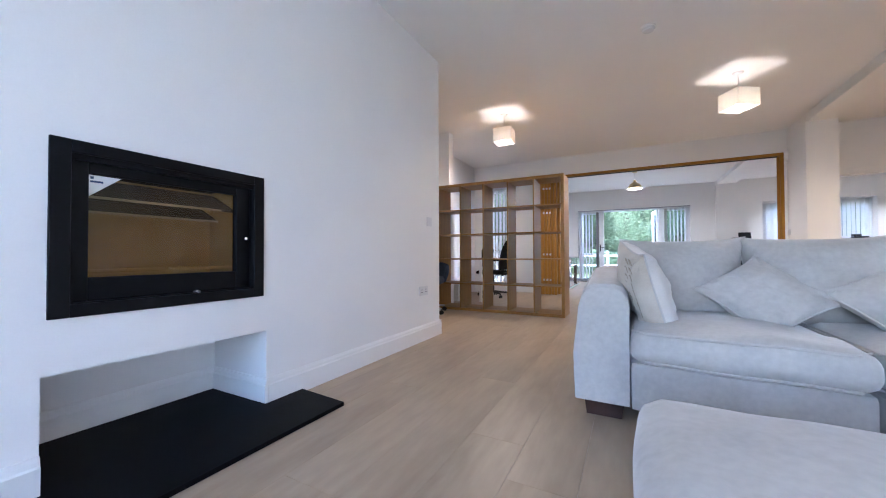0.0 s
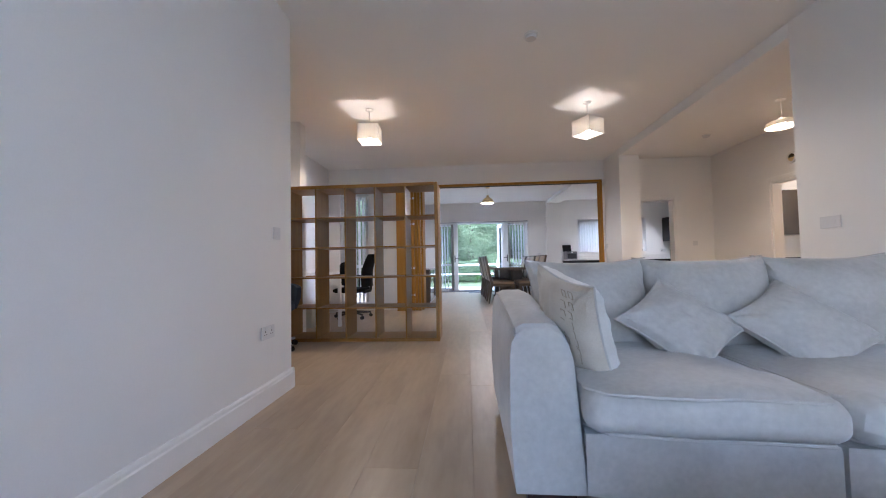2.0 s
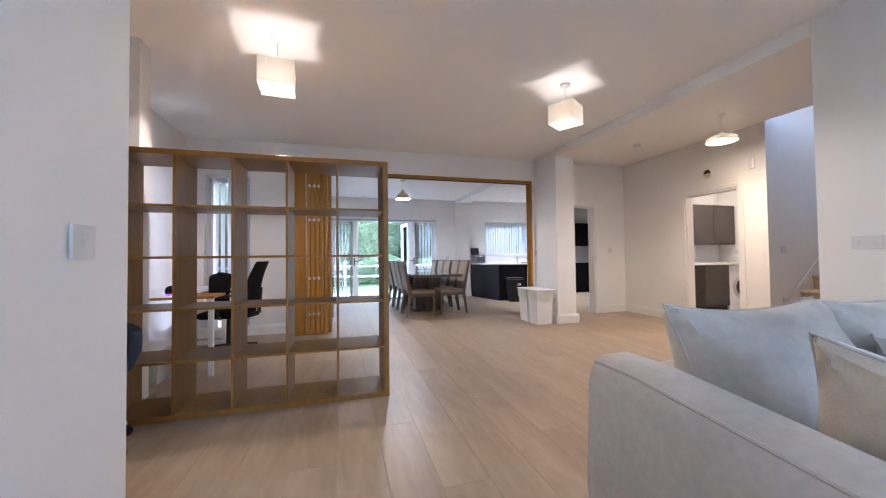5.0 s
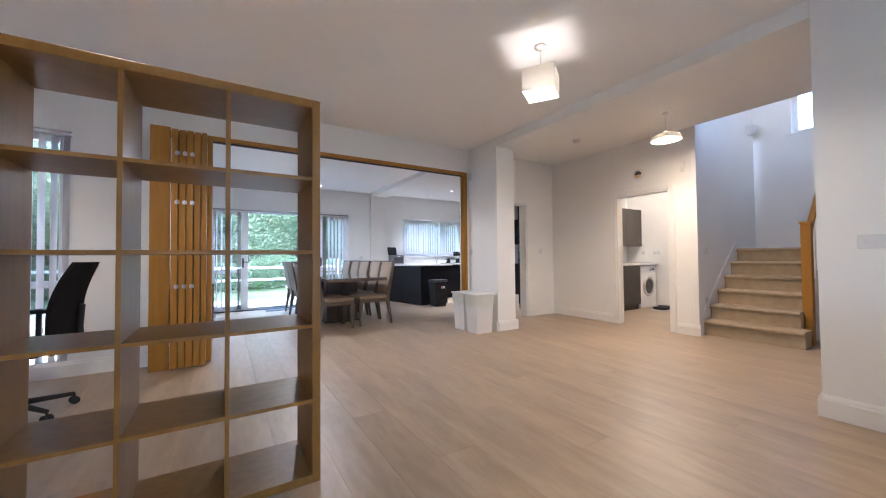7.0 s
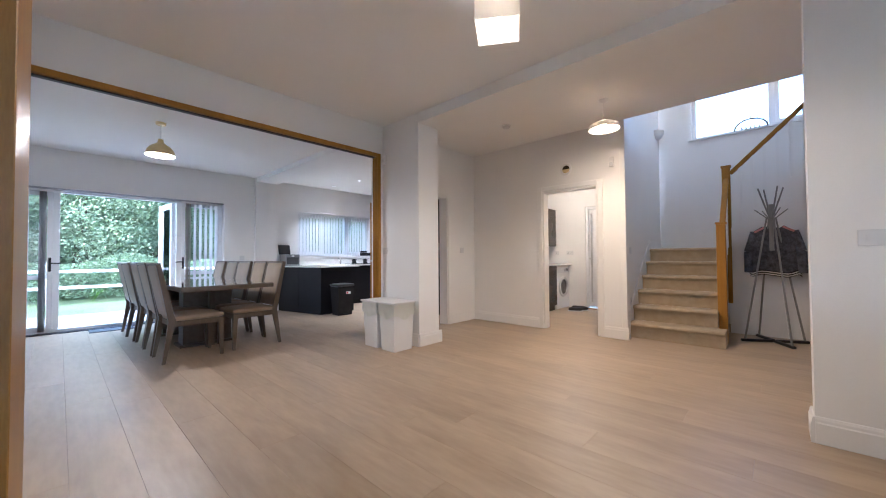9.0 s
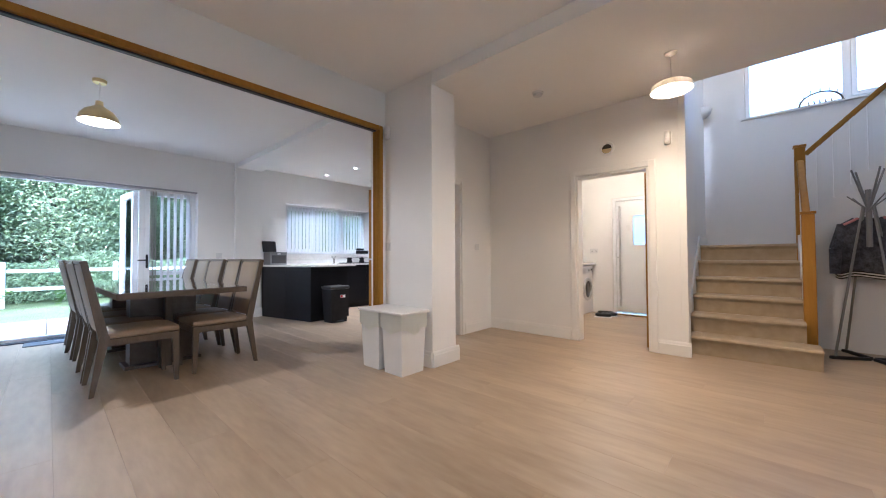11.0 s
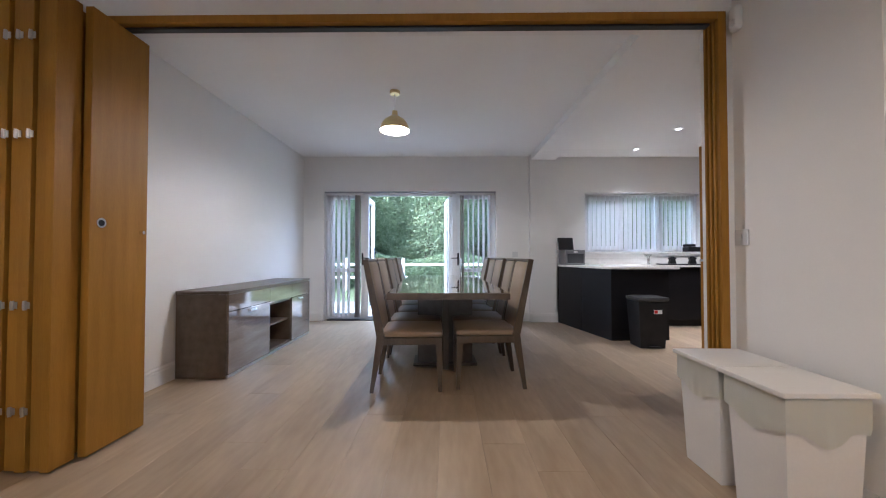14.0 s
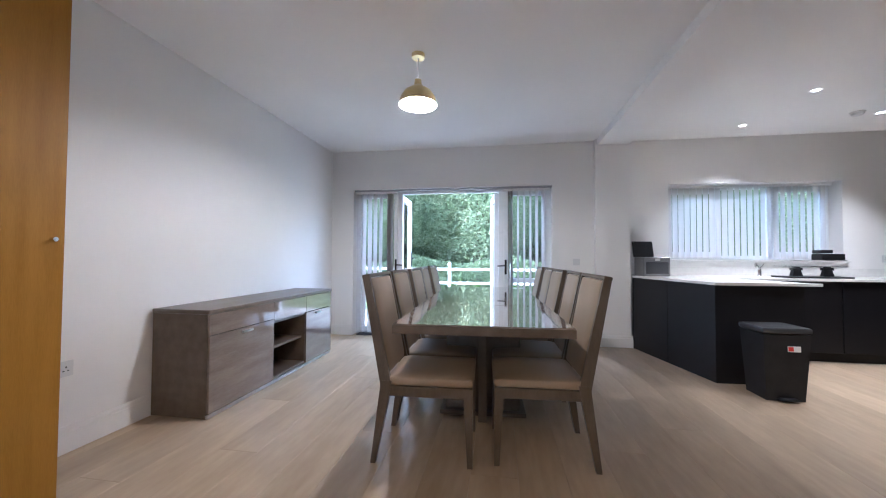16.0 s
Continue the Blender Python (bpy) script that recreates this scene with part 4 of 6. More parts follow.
def office_chair(place, rz):
    """The chair faces +y before it turns."""
    t = thing("office_chair", place, "black mesh-back swivel office chair on castors", "office chair", "", rz)
    castor_base(t, 0.30, 0.47, BLACKPLASTIC)
    part("seat", soft_box(bmesh.new(), -0.24, 0.24, -0.23, 0.25, 0.43, 0.50, 0.035, 10, 0.0, 0.012), BLACKMESH, t, smooth=True)
    bm = bmesh.new()
    n, mrow = 12, 14
    rows = []
    for j in range(mrow + 1):
        v = j / mrow
        w = 0.23 * (1 - 0.25 * v ** 3)
        rows.append([[bm.verts.new((w * u, -0.25 - 0.10 * v + 0.05 * (1 - u * u) * -1 + 0.045 * math.sin(v * 3.1) + th, 0.52 + 0.53 * v)) for u in np.linspace(-1, 1, n)] for th in (0, -0.022)])
    for a, b in zip(rows, rows[1:]):
        for k in (0, 1):
            for i in range(n - 1):
                bm.faces.new((a[k][i], a[k][i + 1], b[k][i + 1], b[k][i]))
        for i in (0, n - 1):
            bm.faces.new((a[0][i], a[1][i], b[1][i], b[0][i]))
    for r in (rows[0], rows[-1]):
        for i in range(n - 1):
            bm.faces.new((r[0][i], r[0][i + 1], r[1][i + 1], r[1][i]))
    part("backrest", bm, BLACKMESH, t, smooth=True)
    bm = bmesh.new()
    tube(bm, (0, -0.18, 0.42), (0, -0.32, 0.46), 0.025, seg=8), tube(bm, (0, -0.32, 0.46), (0, -0.345, 0.75), 0.022, 0.016, 8)
    part("back_support", bm, BLACKPLASTIC, t)
    for s in (-1, 1):
        bm = bmesh.new()
        tube(bm, (s * 0.22, 0, 0.43), (s * 0.285, 0, 0.46), 0.016, seg=8), tube(bm, (s * 0.285, 0, 0.46), (s * 0.285, 0, 0.67), 0.016, seg=8)
        arm = part("armrest", bm, BLACKPLASTIC, t)
        part("arm_pad", B(s * 0.285 - 0.04, s * 0.285 + 0.04, -0.13, 0.13, 0.668, 0.70, 0.012, 2), BLACKPLASTIC, arm)
    return t


office_chair((-2.40, 7.03, 0), 84)
black_coat = thing("black_jacket", (-2.43, 6.76, 0.57), "black jacket draped over the office chair arm", "jacket")
part("drape", tilted(soft_box(bmesh.new(), -0.095, 0.095, -0.06, 0.055, 0.0, 0.345, 0.05, 12, 0.03, 0.02, 3.0), pose(0, 0, 0, 0, 6, 10)), BLACKMESH, black_coat, smooth=True)
part("collar", tilted(soft_box(bmesh.new(), -0.05, 0.06, -0.045, 0.045, 0.325, 0.365, 0.018, 6, 0.015), pose(0, 0, 0, 0, 6, 10)), BLACKMESH, black_coat, smooth=True)


def desk():
    t = thing("writing_desk", (-2.88, 6.95, 0), "desk with an oak-coloured top and white frame under the window", "desk")
    part("desktop", B(-0.31, 0.33, -0.75, 0.75, 0.715, 0.738, 0.003, 1), OAK, t)
    part("desk_surface", B(-0.305, 0.325, -0.745, 0.745, 0.7385, 0.741), WHITEPLASTIC, t, "white laminate top")
    part("desk_return", B(0.331, 0.58, -0.75, -0.40, 0.715, 0.738, 0.003, 1), OAK, t)
    part("return_leg", B(0.53, 0.57, -0.74, -0.70, 0.0, 0.714), WHITEPLASTIC, t)
    for sy in (-0.70, 0.70):
        bm = bmesh.new()
        box(bm, -0.28, -0.24, sy - 0.02, sy + 0.02, 0.0, 0.714), box(bm, 0.24, 0.28, sy - 0.02, sy + 0.02, 0.0, 0.714)
        box(bm, -0.24, 0.24, sy - 0.02, sy + 0.02, 0.0, 0.04)
        part("leg_frame", bm, WHITEPLASTIC, t)
    part("modesty_panel", B(-0.22, -0.20, -0.68, 0.68, 0.3, 0.7), WHITEPLASTIC, t)


desk()
spk = thing("smart_speaker", (-2.72, 6.42, 0.741), "small round dark grey fabric speaker on the desk", "speaker")
part("body", lathe(bmesh.new(), [(0, 0.001), (0.04, 0.001), (0.052, 0.02), (0.055, 0.045), (0.045, 0.075), (0.02, 0.09), (0, 0.092)], 24), BLACKMESH, spk, smooth=True)
part("light_ring", lathe(bmesh.new(), [(0.046, 0.006), (0.051, 0.012), (0.049, 0.016)], 24), glow("violet_light", (0.35, 0.1, 1.0), 0.25), spk, "faint violet light ring", smooth=True)
bag = thing("plastic_storage_box", (-2.85, 6.28, 0), "clear white plastic storage box under the desk", "storage box")
part("tub", bar(bmesh.new(), (0, 0, 0.0), (0, 0, 0.28), 0.30, 0.36, 0.36, 0.42), LINER, bag)
part("lid", B(-0.19, 0.19, -0.22, 0.22, 0.28, 0.30, 0.006, 1), WHITEPLASTIC, bag)


def blue_chair(place, rz):
    t = thing("blue_tub_chair", place, "slate blue upholstered swivel tub chair on castors", "office chair", "", rz)
    castor_base(t, 0.29, 0.46, STEEL, turn=0.1)
    part("seat", soft_box(bmesh.new(), -0.25, 0.25, -0.24, 0.25, 0.40, 0.49, 0.04, 10, 0, 0.02), BLUEFABRIC, t, smooth=True)
    bm = bmesh.new()
    rows = []
    for j in range(9):
        v = j / 8
        inner, outer = [], []
        for a in np.linspace(math.radians(195), math.radians(345), 22):
            hgt = 0.52 + 0.28 * v * (0.75 + 0.25 * math.sin(a - math.pi) ** 1)
            r = 0.27 + 0.05 * v + 0.02 * math.sin(v * math.pi)
            outer.append(bm.verts.new((r * math.cos(a), r * math.sin(a), hgt - 0.10)))
            inner.append(bm.verts.new(((r - 0.05) * math.cos(a), (r - 0.05) * math.sin(a), hgt - 0.10)))
        rows.append((outer, inner))
    for a, b in zip(rows, rows[1:]):
        for k in (0, 1):
            for i in range(21):
                bm.faces.new((a[k][i], a[k][i + 1], b[k][i + 1], b[k][i]))
        for i in (0, 21):
            bm.faces.new((a[0][i], a[1][i], b[1][i], b[0][i]))
    for r in (rows[0], rows[-1]):
        for i in range(21):
            bm.faces.new((r[0][i], r[0][i + 1], r[1][i + 1], r[1][i]))
    part("tub_back", bm, BLUEFABRIC, t, smooth=True)


blue_chair((-2.60, 4.86, 0), 195)


# ---- windows and blinds ----
def upvc_window(name, place, w, h, cells, label, rz=0.0, depth=0.07, handle=None):
    """A white frame in the xz plane, x from 0 to w; cells: (x0, x1, sash, mullion height) panels side by side."""
    t = tagged(new(name), label, "window", "", "structure")
    t.matrix_basis = pose(*place, 0, 0, rz)
    f = 0.05
    bm = bmesh.new()
    for a, b, c, d in ((0, f, 0, h), (w - f, w, 0, h), (f, w - f, 0, f), (f, w - f, h - f, h)):
        box(bm, a, b, 0, depth, c, d, 0.004, 1)
    part("window_frame", bm, UPVC, t)
    for x0, x1, s, rail in cells:
        if s:
            bm = bmesh.new()
            for a, b, c, d in ((x0, x0 + s, f, h - f), (x1 - s, x1, f, h - f), (x0 + s, x1 - s, f, f + s), (x0 + s, x1 - s, h - f - s, h - f)):
                box(bm, a, b, -0.012, depth - 0.012, c, d, 0.005, 1)
            if rail:
                box(bm, x0 + s, x1 - s, -0.010, depth - 0.014, rail - 0.03, rail + 0.03, 0.005, 1)
            sash = part("sash", bm, UPVC, t)
            p = part("pane", B(x0 + s, x1 - s, depth / 2 - 0.012, depth / 2 - 0.006, f + s, h - f - s), PANE, sash)
        else:
            p = part("pane", B(x0, x1, depth / 2 - 0.003, depth / 2 + 0.003, f, h - f), PANE, t)
        p.visible_shadow = False
    return t


def lever(t, x, z, flip=1):
    bm = bmesh.new()
    box(bm, x - 0.014, x + 0.014, -0.022, -0.013, z - 0.10, z + 0.10, 0.004, 1)
    tube(bm, (x, -0.02, z + 0.02), (x, -0.06, z + 0.02), 0.009, seg=8)
    tube(bm, (x, -0.055, z + 0.02), (x + flip * 0.11, -0.055, z + 0.015), 0.009, seg=8)
    part("window_handle", bm, BLACKPLASTIC, t, "dark lever handle")


gd = upvc_window("window_garden_doors", (-1.439, YG + 0.13, 0.002), 2.758, 2.07, [(0.05, 0.62, 0.055, 0.80), (2.13, 2.708, 0.055, 0.80)], "white upvc garden doors with glazed side panels, one leaf open")
part("mullion", B(0.62, 0.69, 0, 0.07, 0.05, 2.02, 0.004, 1), UPVC, gd)
part("mullion", B(2.06, 2.13, 0, 0.07, 0.05, 2.02, 0.004, 1), UPVC, gd)


def garden_leaf(parent, x, y, ang, w=0.68, h=1.96):
    """A glazed door leaf hinged at x, y and swung outwards."""
    bm = bmesh.new()
    s = 0.085
    for a, b, c, d in ((0, s, 0, h), (w - s, w, 0, h), (s, w - s, 0, s + 0.03), (s, w - s, h - s, h)):
        box(bm, a, b, 0, 0.06, c, d, 0.005, 1)
    tilted(bm, pose(x, y, 0.055, 0, 0, ang))
    leaf = part("door_leaf", bm, UPVC, parent, "open white glazed door leaf")
    p = part("pane", tilted(B(s, w - s, 0.027, 0.033, s + 0.03, h - s), pose(x, y, 0.055, 0, 0, ang)), PANE, leaf)
    p.visible_shadow = False
    bm = bmesh.new()
    box(bm, w - 0.055, w - 0.03, -0.012, -0.001, 0.9, 1.12, 0.003, 1)
    tube(bm, (w - 0.042, -0.01, 1.04), (w - 0.042, -0.05, 1.04), 0.009, seg=8), tube(bm, (w - 0.042, -0.045, 1.04), (w - 0.15, -0.045, 1.03), 0.009, seg=8)
    part("door_handle", tilted(bm, pose(x, y, 0.055, 0, 0, ang)), BLACKPLASTIC, leaf, "dark lever handle")


lever(gd, 0.595, 0.98, 1)
lever(gd, 2.155, 0.98, -1)
garden_leaf(gd, 0.69, 0.005, 93)
garden_leaf(gd, 2.06, 0.065, 180 - 84)
part("threshold", B(0.05, 2.70, -0.12, -0.002, -0.001, 0.012, 0.003, 1), mat("dark_threshold_strip", (0.03, 0.03, 0.035), 0.5, 0.6), gd, "dark metal threshold strip")
structure("window_head", B(-1.44, 1.32, YG + 0.03, YG + 0.13, 2.05, 2.074), mat("grey_headrail", (0.35, 0.35, 0.36), 0.4, 0.5), "grey blind rail along the window head", "blind rail")

kwn = upvc_window("window_kitchen", (2.801, 12.10, 1.101), 1.938, 0.973, [(0.05, 0.66, 0.05, 0), (0.70, 1.25, 0, 0), (1.29, 1.888, 0.05, 0)], "white upvc kitchen window behind vertical blinds")
part("mullion", B(0.66, 0.70, 0, 0.07, 0.05, 0.923, 0.004, 1), UPVC, kwn)
part("mullion", B(1.25, 1.29, 0, 0.07, 0.05, 0.923, 0.004, 1), UPVC, kwn)
part("window_sill", B(-0.05, 1.99, -0.22, -0.001, -0.025, -0.002, 0.006, 2), WHITEPLASTIC, kwn, "white window board")

stw = upvc_window("window_study", (-2.979, YW + 0.07, 0.042), 0.578, 2.216, [(0.05, 0.528, 0.045, 0.80)], "tall narrow white window beside the desk")
stair_w = upvc_window("window_stairs", (6.36, 5.249, 2.931), 1.948, 1.168, [(0.05, 0.93, 0.0, 0), (1.0, 1.898, 0.05, 0)], "white window high over the stair landing", -90)
part("mullion", B(0.93, 1.0, 0, 0.07, 0.05, 1.118, 0.004, 1), UPVC, stair_w)
part("window_sill", B(-0.05, 2.0, -0.145, -0.001, -0.025, -0.002, 0.006, 2), WHITEPLASTIC, stair_w, "white window board")
sw = upvc_window("window_south", (0.749, -2.1, 0.452), 2.398, 1.946, [(0.05, 1.17, 0.0, 0), (1.23, 2.348, 0.0, 0)], "wide white living room window", 180)
part("mullion", B(1.17, 1.23, 0, 0.07, 0.05, 1.896, 0.004, 1), UPVC, sw)
part("outer_sill", B(0, 2.4, -0.1, -0.001, -0.02, -0.002, 0.004, 1), WHITEPLASTIC, sw)


def blinds(name, place, width, height, spans, label, angle=35, slat=0.089, rz=0.0, tilt_var=4):
    """Vertical blinds: hanging slats in the spans given, (x0, x1, pitch, material, angle)."""
    t = thing(name, place, label, "vertical blinds", "vertical blinds", rz)
    part("headrail", B(0, width, -0.02, 0.02, height - 0.03, height, 0.003, 1), WHITEPLASTIC, t)
    for x0, x1, pitch, material, ang in spans:
        me = None
        x = x0
        k = 0
        while x <= x1:
            if me is None:
                bm = bmesh.new()
                rows = [[bm.verts.new((slat * (u - 0.5), 0.006 * (1 - (2 * u - 1) ** 2), z)) for u in np.linspace(0, 1, 5)] for z in (0.012, height - 0.03)]
                for i in range(4):
                    bm.faces.new((rows[0][i], rows[0][i + 1], rows[1][i + 1], rows[1][i]))
                o = part("slat", bm, material, t, smooth=True)
                me = o.data
            else:
                o = new("slat", me)
                o.parent = t
            o.matrix_basis = pose(x, 0, 0, 0, 0, ang + random.uniform(-tilt_var, tilt_var))
            x += pitch
            k += 1
    return t


YB = YG + 0.075
# the bunched slats take the darker fabric, their backlit shade put into its colour
blinds("vertical_blind", (-1.435, YB, 0.03), 0.62, 2.02, [(0.05, 0.45, 0.082, BLIND, 74), (0.49, 0.56, 0.012, BLINDSHADED, 84)], "pale grey vertical blind drawn half open at the garden doors")
blinds("vertical_blind", (0.68, YB, 0.03), 0.62, 2.02, [(0.07, 0.14, 0.012, BLINDSHADED, 84), (0.20, 0.58, 0.082, BLIND, 106)], "pale grey vertical blind drawn half open at the garden doors")
blinds("vertical_blind", (2.81, 12.05, 1.105), 1.92, 0.965, [(0.05, 1.90, 0.074, BLIND, 24)], "pale grey vertical blind across the kitchen window")
blinds("vertical_blind", (-2.97, YW + 0.03, 0.05), 0.565, 2.2, [(0.05, 0.53, 0.08, BLIND, 75)], "pale grey vertical blind in the study window")

arch = thing("candle_arch", (6.30, 4.52, 2.93), "small wooden candle arch standing on the stair window board", "ornament")
bm = bmesh.new()
pts = [(0, 0.19 * math.cos(a), 0.02 + 0.15 * math.sin(a)) for a in np.linspace(0, math.pi, 16)]
for a, b in zip(pts, pts[1:]):
    tube(bm, a, b, 0.011, seg=8)
part("arch", bm, GREYWOOD, arch)
part("base", B(-0.025, 0.025, -0.21, 0.21, 0, 0.022, 0.004, 1), GREYWOOD, arch)
for k in range(7):
    a = math.pi * (k + 0.5) / 7
    part("candle", tube(bmesh.new(), (0, 0.19 * math.cos(a), 0.03 + 0.15 * math.sin(a)), (0, 0.19 * math.cos(a), 0.075 + 0.15 * math.sin(a)), 0.007, seg=8), PAPER, arch)
bm = bmesh.new()
for q in (-0.1, -0.05, 0.0, 0.05, 0.1):
    bar(bm, (0, q, 0.022), (0, q + 0.01, 0.08), 0.006, 0.02, 0.004, 0.006)
part("figures", bm, GREYWOOD, arch)


# ---- folding doors ----
def folding_doors():
    t = thing("folding_doors", (-1.55, 7.9, 0), "stack of folded oak-veneered door leaves parked at the side of the opening", "folding door")
    t.location = (0, 0, 0)
    def leaf(x0, x1, y0, y1):
        return part("leaf", B(x0, x1, y0, y1, 0.012, 2.335, 0.002, 1), OAK, t)
    for k in range(4):
        leaf(-1.632 + 0.061 * k, -1.632 + 0.061 * k + 0.052, 7.74 + 0.012 * (k % 2), 8.20)
    leaf(-1.388, -1.346, 7.74, 7.862)
    o = leaf(-1.345, -1.303, 7.872, 8.222)
    bm = tube(bmesh.new(), (-1.304, 7.93, 1.21), (-1.297, 7.93, 1.21), 0.026, seg=20)
    ring = part("ring_pull", bm, CHROME, o, "round chrome ring pull")
    part("recess", tube(bmesh.new(), (-1.2985, 7.93, 1.21), (-1.2965, 7.93, 1.21), 0.017, seg=16), BLACKPLASTIC, ring)
    bm = tube(bmesh.new(), (-1.304, 8.175, 1.175), (-1.28, 8.175, 1.175), 0.010, seg=14)
    part("door_knob", bm, CHROME, o, "small chrome thumb-turn")
    for z in (0.30, 0.80, 1.62, 2.10):
        for x in (-1.586, -1.525, -1.464):
            bm = bmesh.new()
            tube(bm, (x, 7.732, z - 0.022), (x, 7.732, z + 0.022), 0.007, seg=10)
            box(bm, x - 0.018, x + 0.018, 7.735, 7.7395, z - 0.016, z + 0.016, 0.001, 1)
            part("hinge", bm, STEEL, t, "steel hinge")
    # outer post beside the stack
    part("end_panel", B(-1.80, -1.645, 7.79, 7.83, 0.0, 2.36, 0.003, 1), OAK, t)


folding_doors()
# stepped stops on the right-hand jamb and a track along the head
bm = bmesh.new()
for k in range(3):
    box(bm, 2.036 - 0.004 * k, 2.049, YW + 0.008 + 0.027 * k, YW + 0.022 + 0.027 * k, 0.0, 2.358, 0.003, 1)
structure("trim", bm, OAK, "oak stops on the folding door jamb", "door frame")
structure("trim", B(-1.78, 2.03, YW + 0.02, YW + 0.06, 2.345, 2.358, 0.002, 1), mat("dark_track", (0.05, 0.05, 0.05), 0.5, 0.7), "dark metal folding door track", "door track")

kdoor = thing("door_kitchen", (2.62, YW + 0.16, 0), "oak-veneered kitchen door standing open", "door", "", 4)
part("door_leaf", B(0.0, 0.04, 0.0, 0.73, 0.008, 1.915, 0.002, 1), OAK, kdoor)
bm = bmesh.new()
tube(bm, (-0.001, 0.67, 1.0), (-0.05, 0.67, 1.0), 0.009, seg=8), tube(bm, (-0.045, 0.67, 1.0), (-0.045, 0.55, 1.0), 0.009, seg=8)
part("door_handle", bm, STEEL, kdoor, "steel lever handle")
udoor = thing("door_utility", (XH + 0.134, 6.03, 0), "oak-veneered utility room door standing open", "door")
part("door_leaf", B(0.0, 0.74, -0.002, 0.038, 0.008, 1.96, 0.002, 1), OAK, udoor)


# ---- dining room ----
def dining_table(m):
    t = tagged(new("dining_table"), "long grey-brown dining table with a high gloss top", "table")
    t.matrix_basis = m
    L, W, z = 2.45, 0.92, 0.755
    part("tabletop", B(-W / 2, W / 2, -L / 2, L / 2, z - 0.045, z, 0.003, 2), GREYWOOD, t)
    for a, b in ((-L / 2 + 0.004, -0.42), (-0.414, 0.414), (0.42, L / 2 - 0.004)):
        part("gloss_panel", B(-W / 2 + 0.004, W / 2 - 0.004, a, b, z + 0.0005, z + 0.006, 0.001, 1), GLOSSWOOD, t, "high gloss top panel")
    for y in (-0.36, 0.62):
        part("pedestal", B(-0.26, 0.26, y - 0.10, y + 0.10, 0.03, z - 0.046, 0.004, 1), GREYWOOD, t)
        part("plinth", B(-0.30, 0.30, y - 0.14, y + 0.14, 0, 0.03, 0.004, 1), GREYWOOD, t)
        part("upright", B(-0.03, 0.03, y - 0.24 if y < 0 else y + 0.17, y - 0.17 if y < 0 else y + 0.24, 0.0, z - 0.046, 0.003, 1), CHAIRWOOD, t)
    return t


def dining_chair(m):
    """A chair that faces +x before it is placed."""
    t = tagged(new("dining_chair"), "grey-brown wooden dining chair with a taupe padded seat and tall back", "chair", "chairs round the dining table")
    t.matrix_basis = m
    part("seat", soft_box(bmesh.new(), -0.20, 0.275, -0.225, 0.225, 0.412, 0.465, 0.022, 8, 0, 0.012), LEATHER, t, smooth=True)
    bm = bmesh.new()
    box(bm, -0.2, 0.268, -0.222, -0.195, 0.358, 0.414, 0.003, 1), box(bm, -0.2, 0.268, 0.195, 0.222, 0.358, 0.414, 0.003, 1)
    box(bm, 0.241, 0.268, -0.195, 0.195, 0.358, 0.414, 0.003, 1), box(bm, -0.2, -0.175, -0.195, 0.195, 0.358, 0.414, 0.003, 1)
    part("seat_frame", bm, CHAIRWOOD, t)
    for s in (-1, 1):
        part("leg", bar(bmesh.new(), (0.255, s * 0.205, 0), (0.243, s * 0.20, 0.412), 0.028, 0.028, 0.05, 0.045), CHAIRWOOD, t)
        part("leg", bar(bmesh.new(), (-0.265, s * 0.215, 0), (-0.195, s * 0.205, 0.44), 0.028, 0.028, 0.06, 0.04), CHAIRWOOD, t)
        part("back_post", bar(bmesh.new(), (-0.195, s * 0.21, 0.40), (-0.315, s * 0.212, 1.0), 0.062, 0.026, 0.040, 0.024), CHAIRWOOD, t)
    part("top_rail", tilted(B(-0.022, 0.02, -0.224, 0.224, -0.012, 0.010, 0.004, 1), pose(-0.316, 0, 1.0, 0, -11, 0)), CHAIRWOOD, t)
    bm = soft_box(bmesh.new(), -0.028, 0.026, -0.197, 0.197, 0.0, 0.535, 0.02, 8, 0, 0)
    part("backrest", tilted(bm, pose(-0.207, 0, 0.462, 0, -11.3, 0)), LEATHER, t, smooth=True)
    return t


TM = pose(0.50, 9.93, 0, 0, 0, 2.2)
dining_table(TM)
first = dining_chair(TM @ pose(-0.315, -0.92, 0))
for k, dy in enumerate((-0.42, 0.11, 0.64, 1.15)):
    copy_thing(first, TM @ pose(-0.315 + 0.015 * (k % 2), dy, 0, 0, 0, random.uniform(-2, 2)))
for k, dy in enumerate((-0.87, -0.37, 0.14, 0.65, 1.15)):
    copy_thing(first, TM @ pose(0.335 + 0.012 * (k % 2), dy, 0, 0, 0, 180 + random.uniform(-2, 2)))


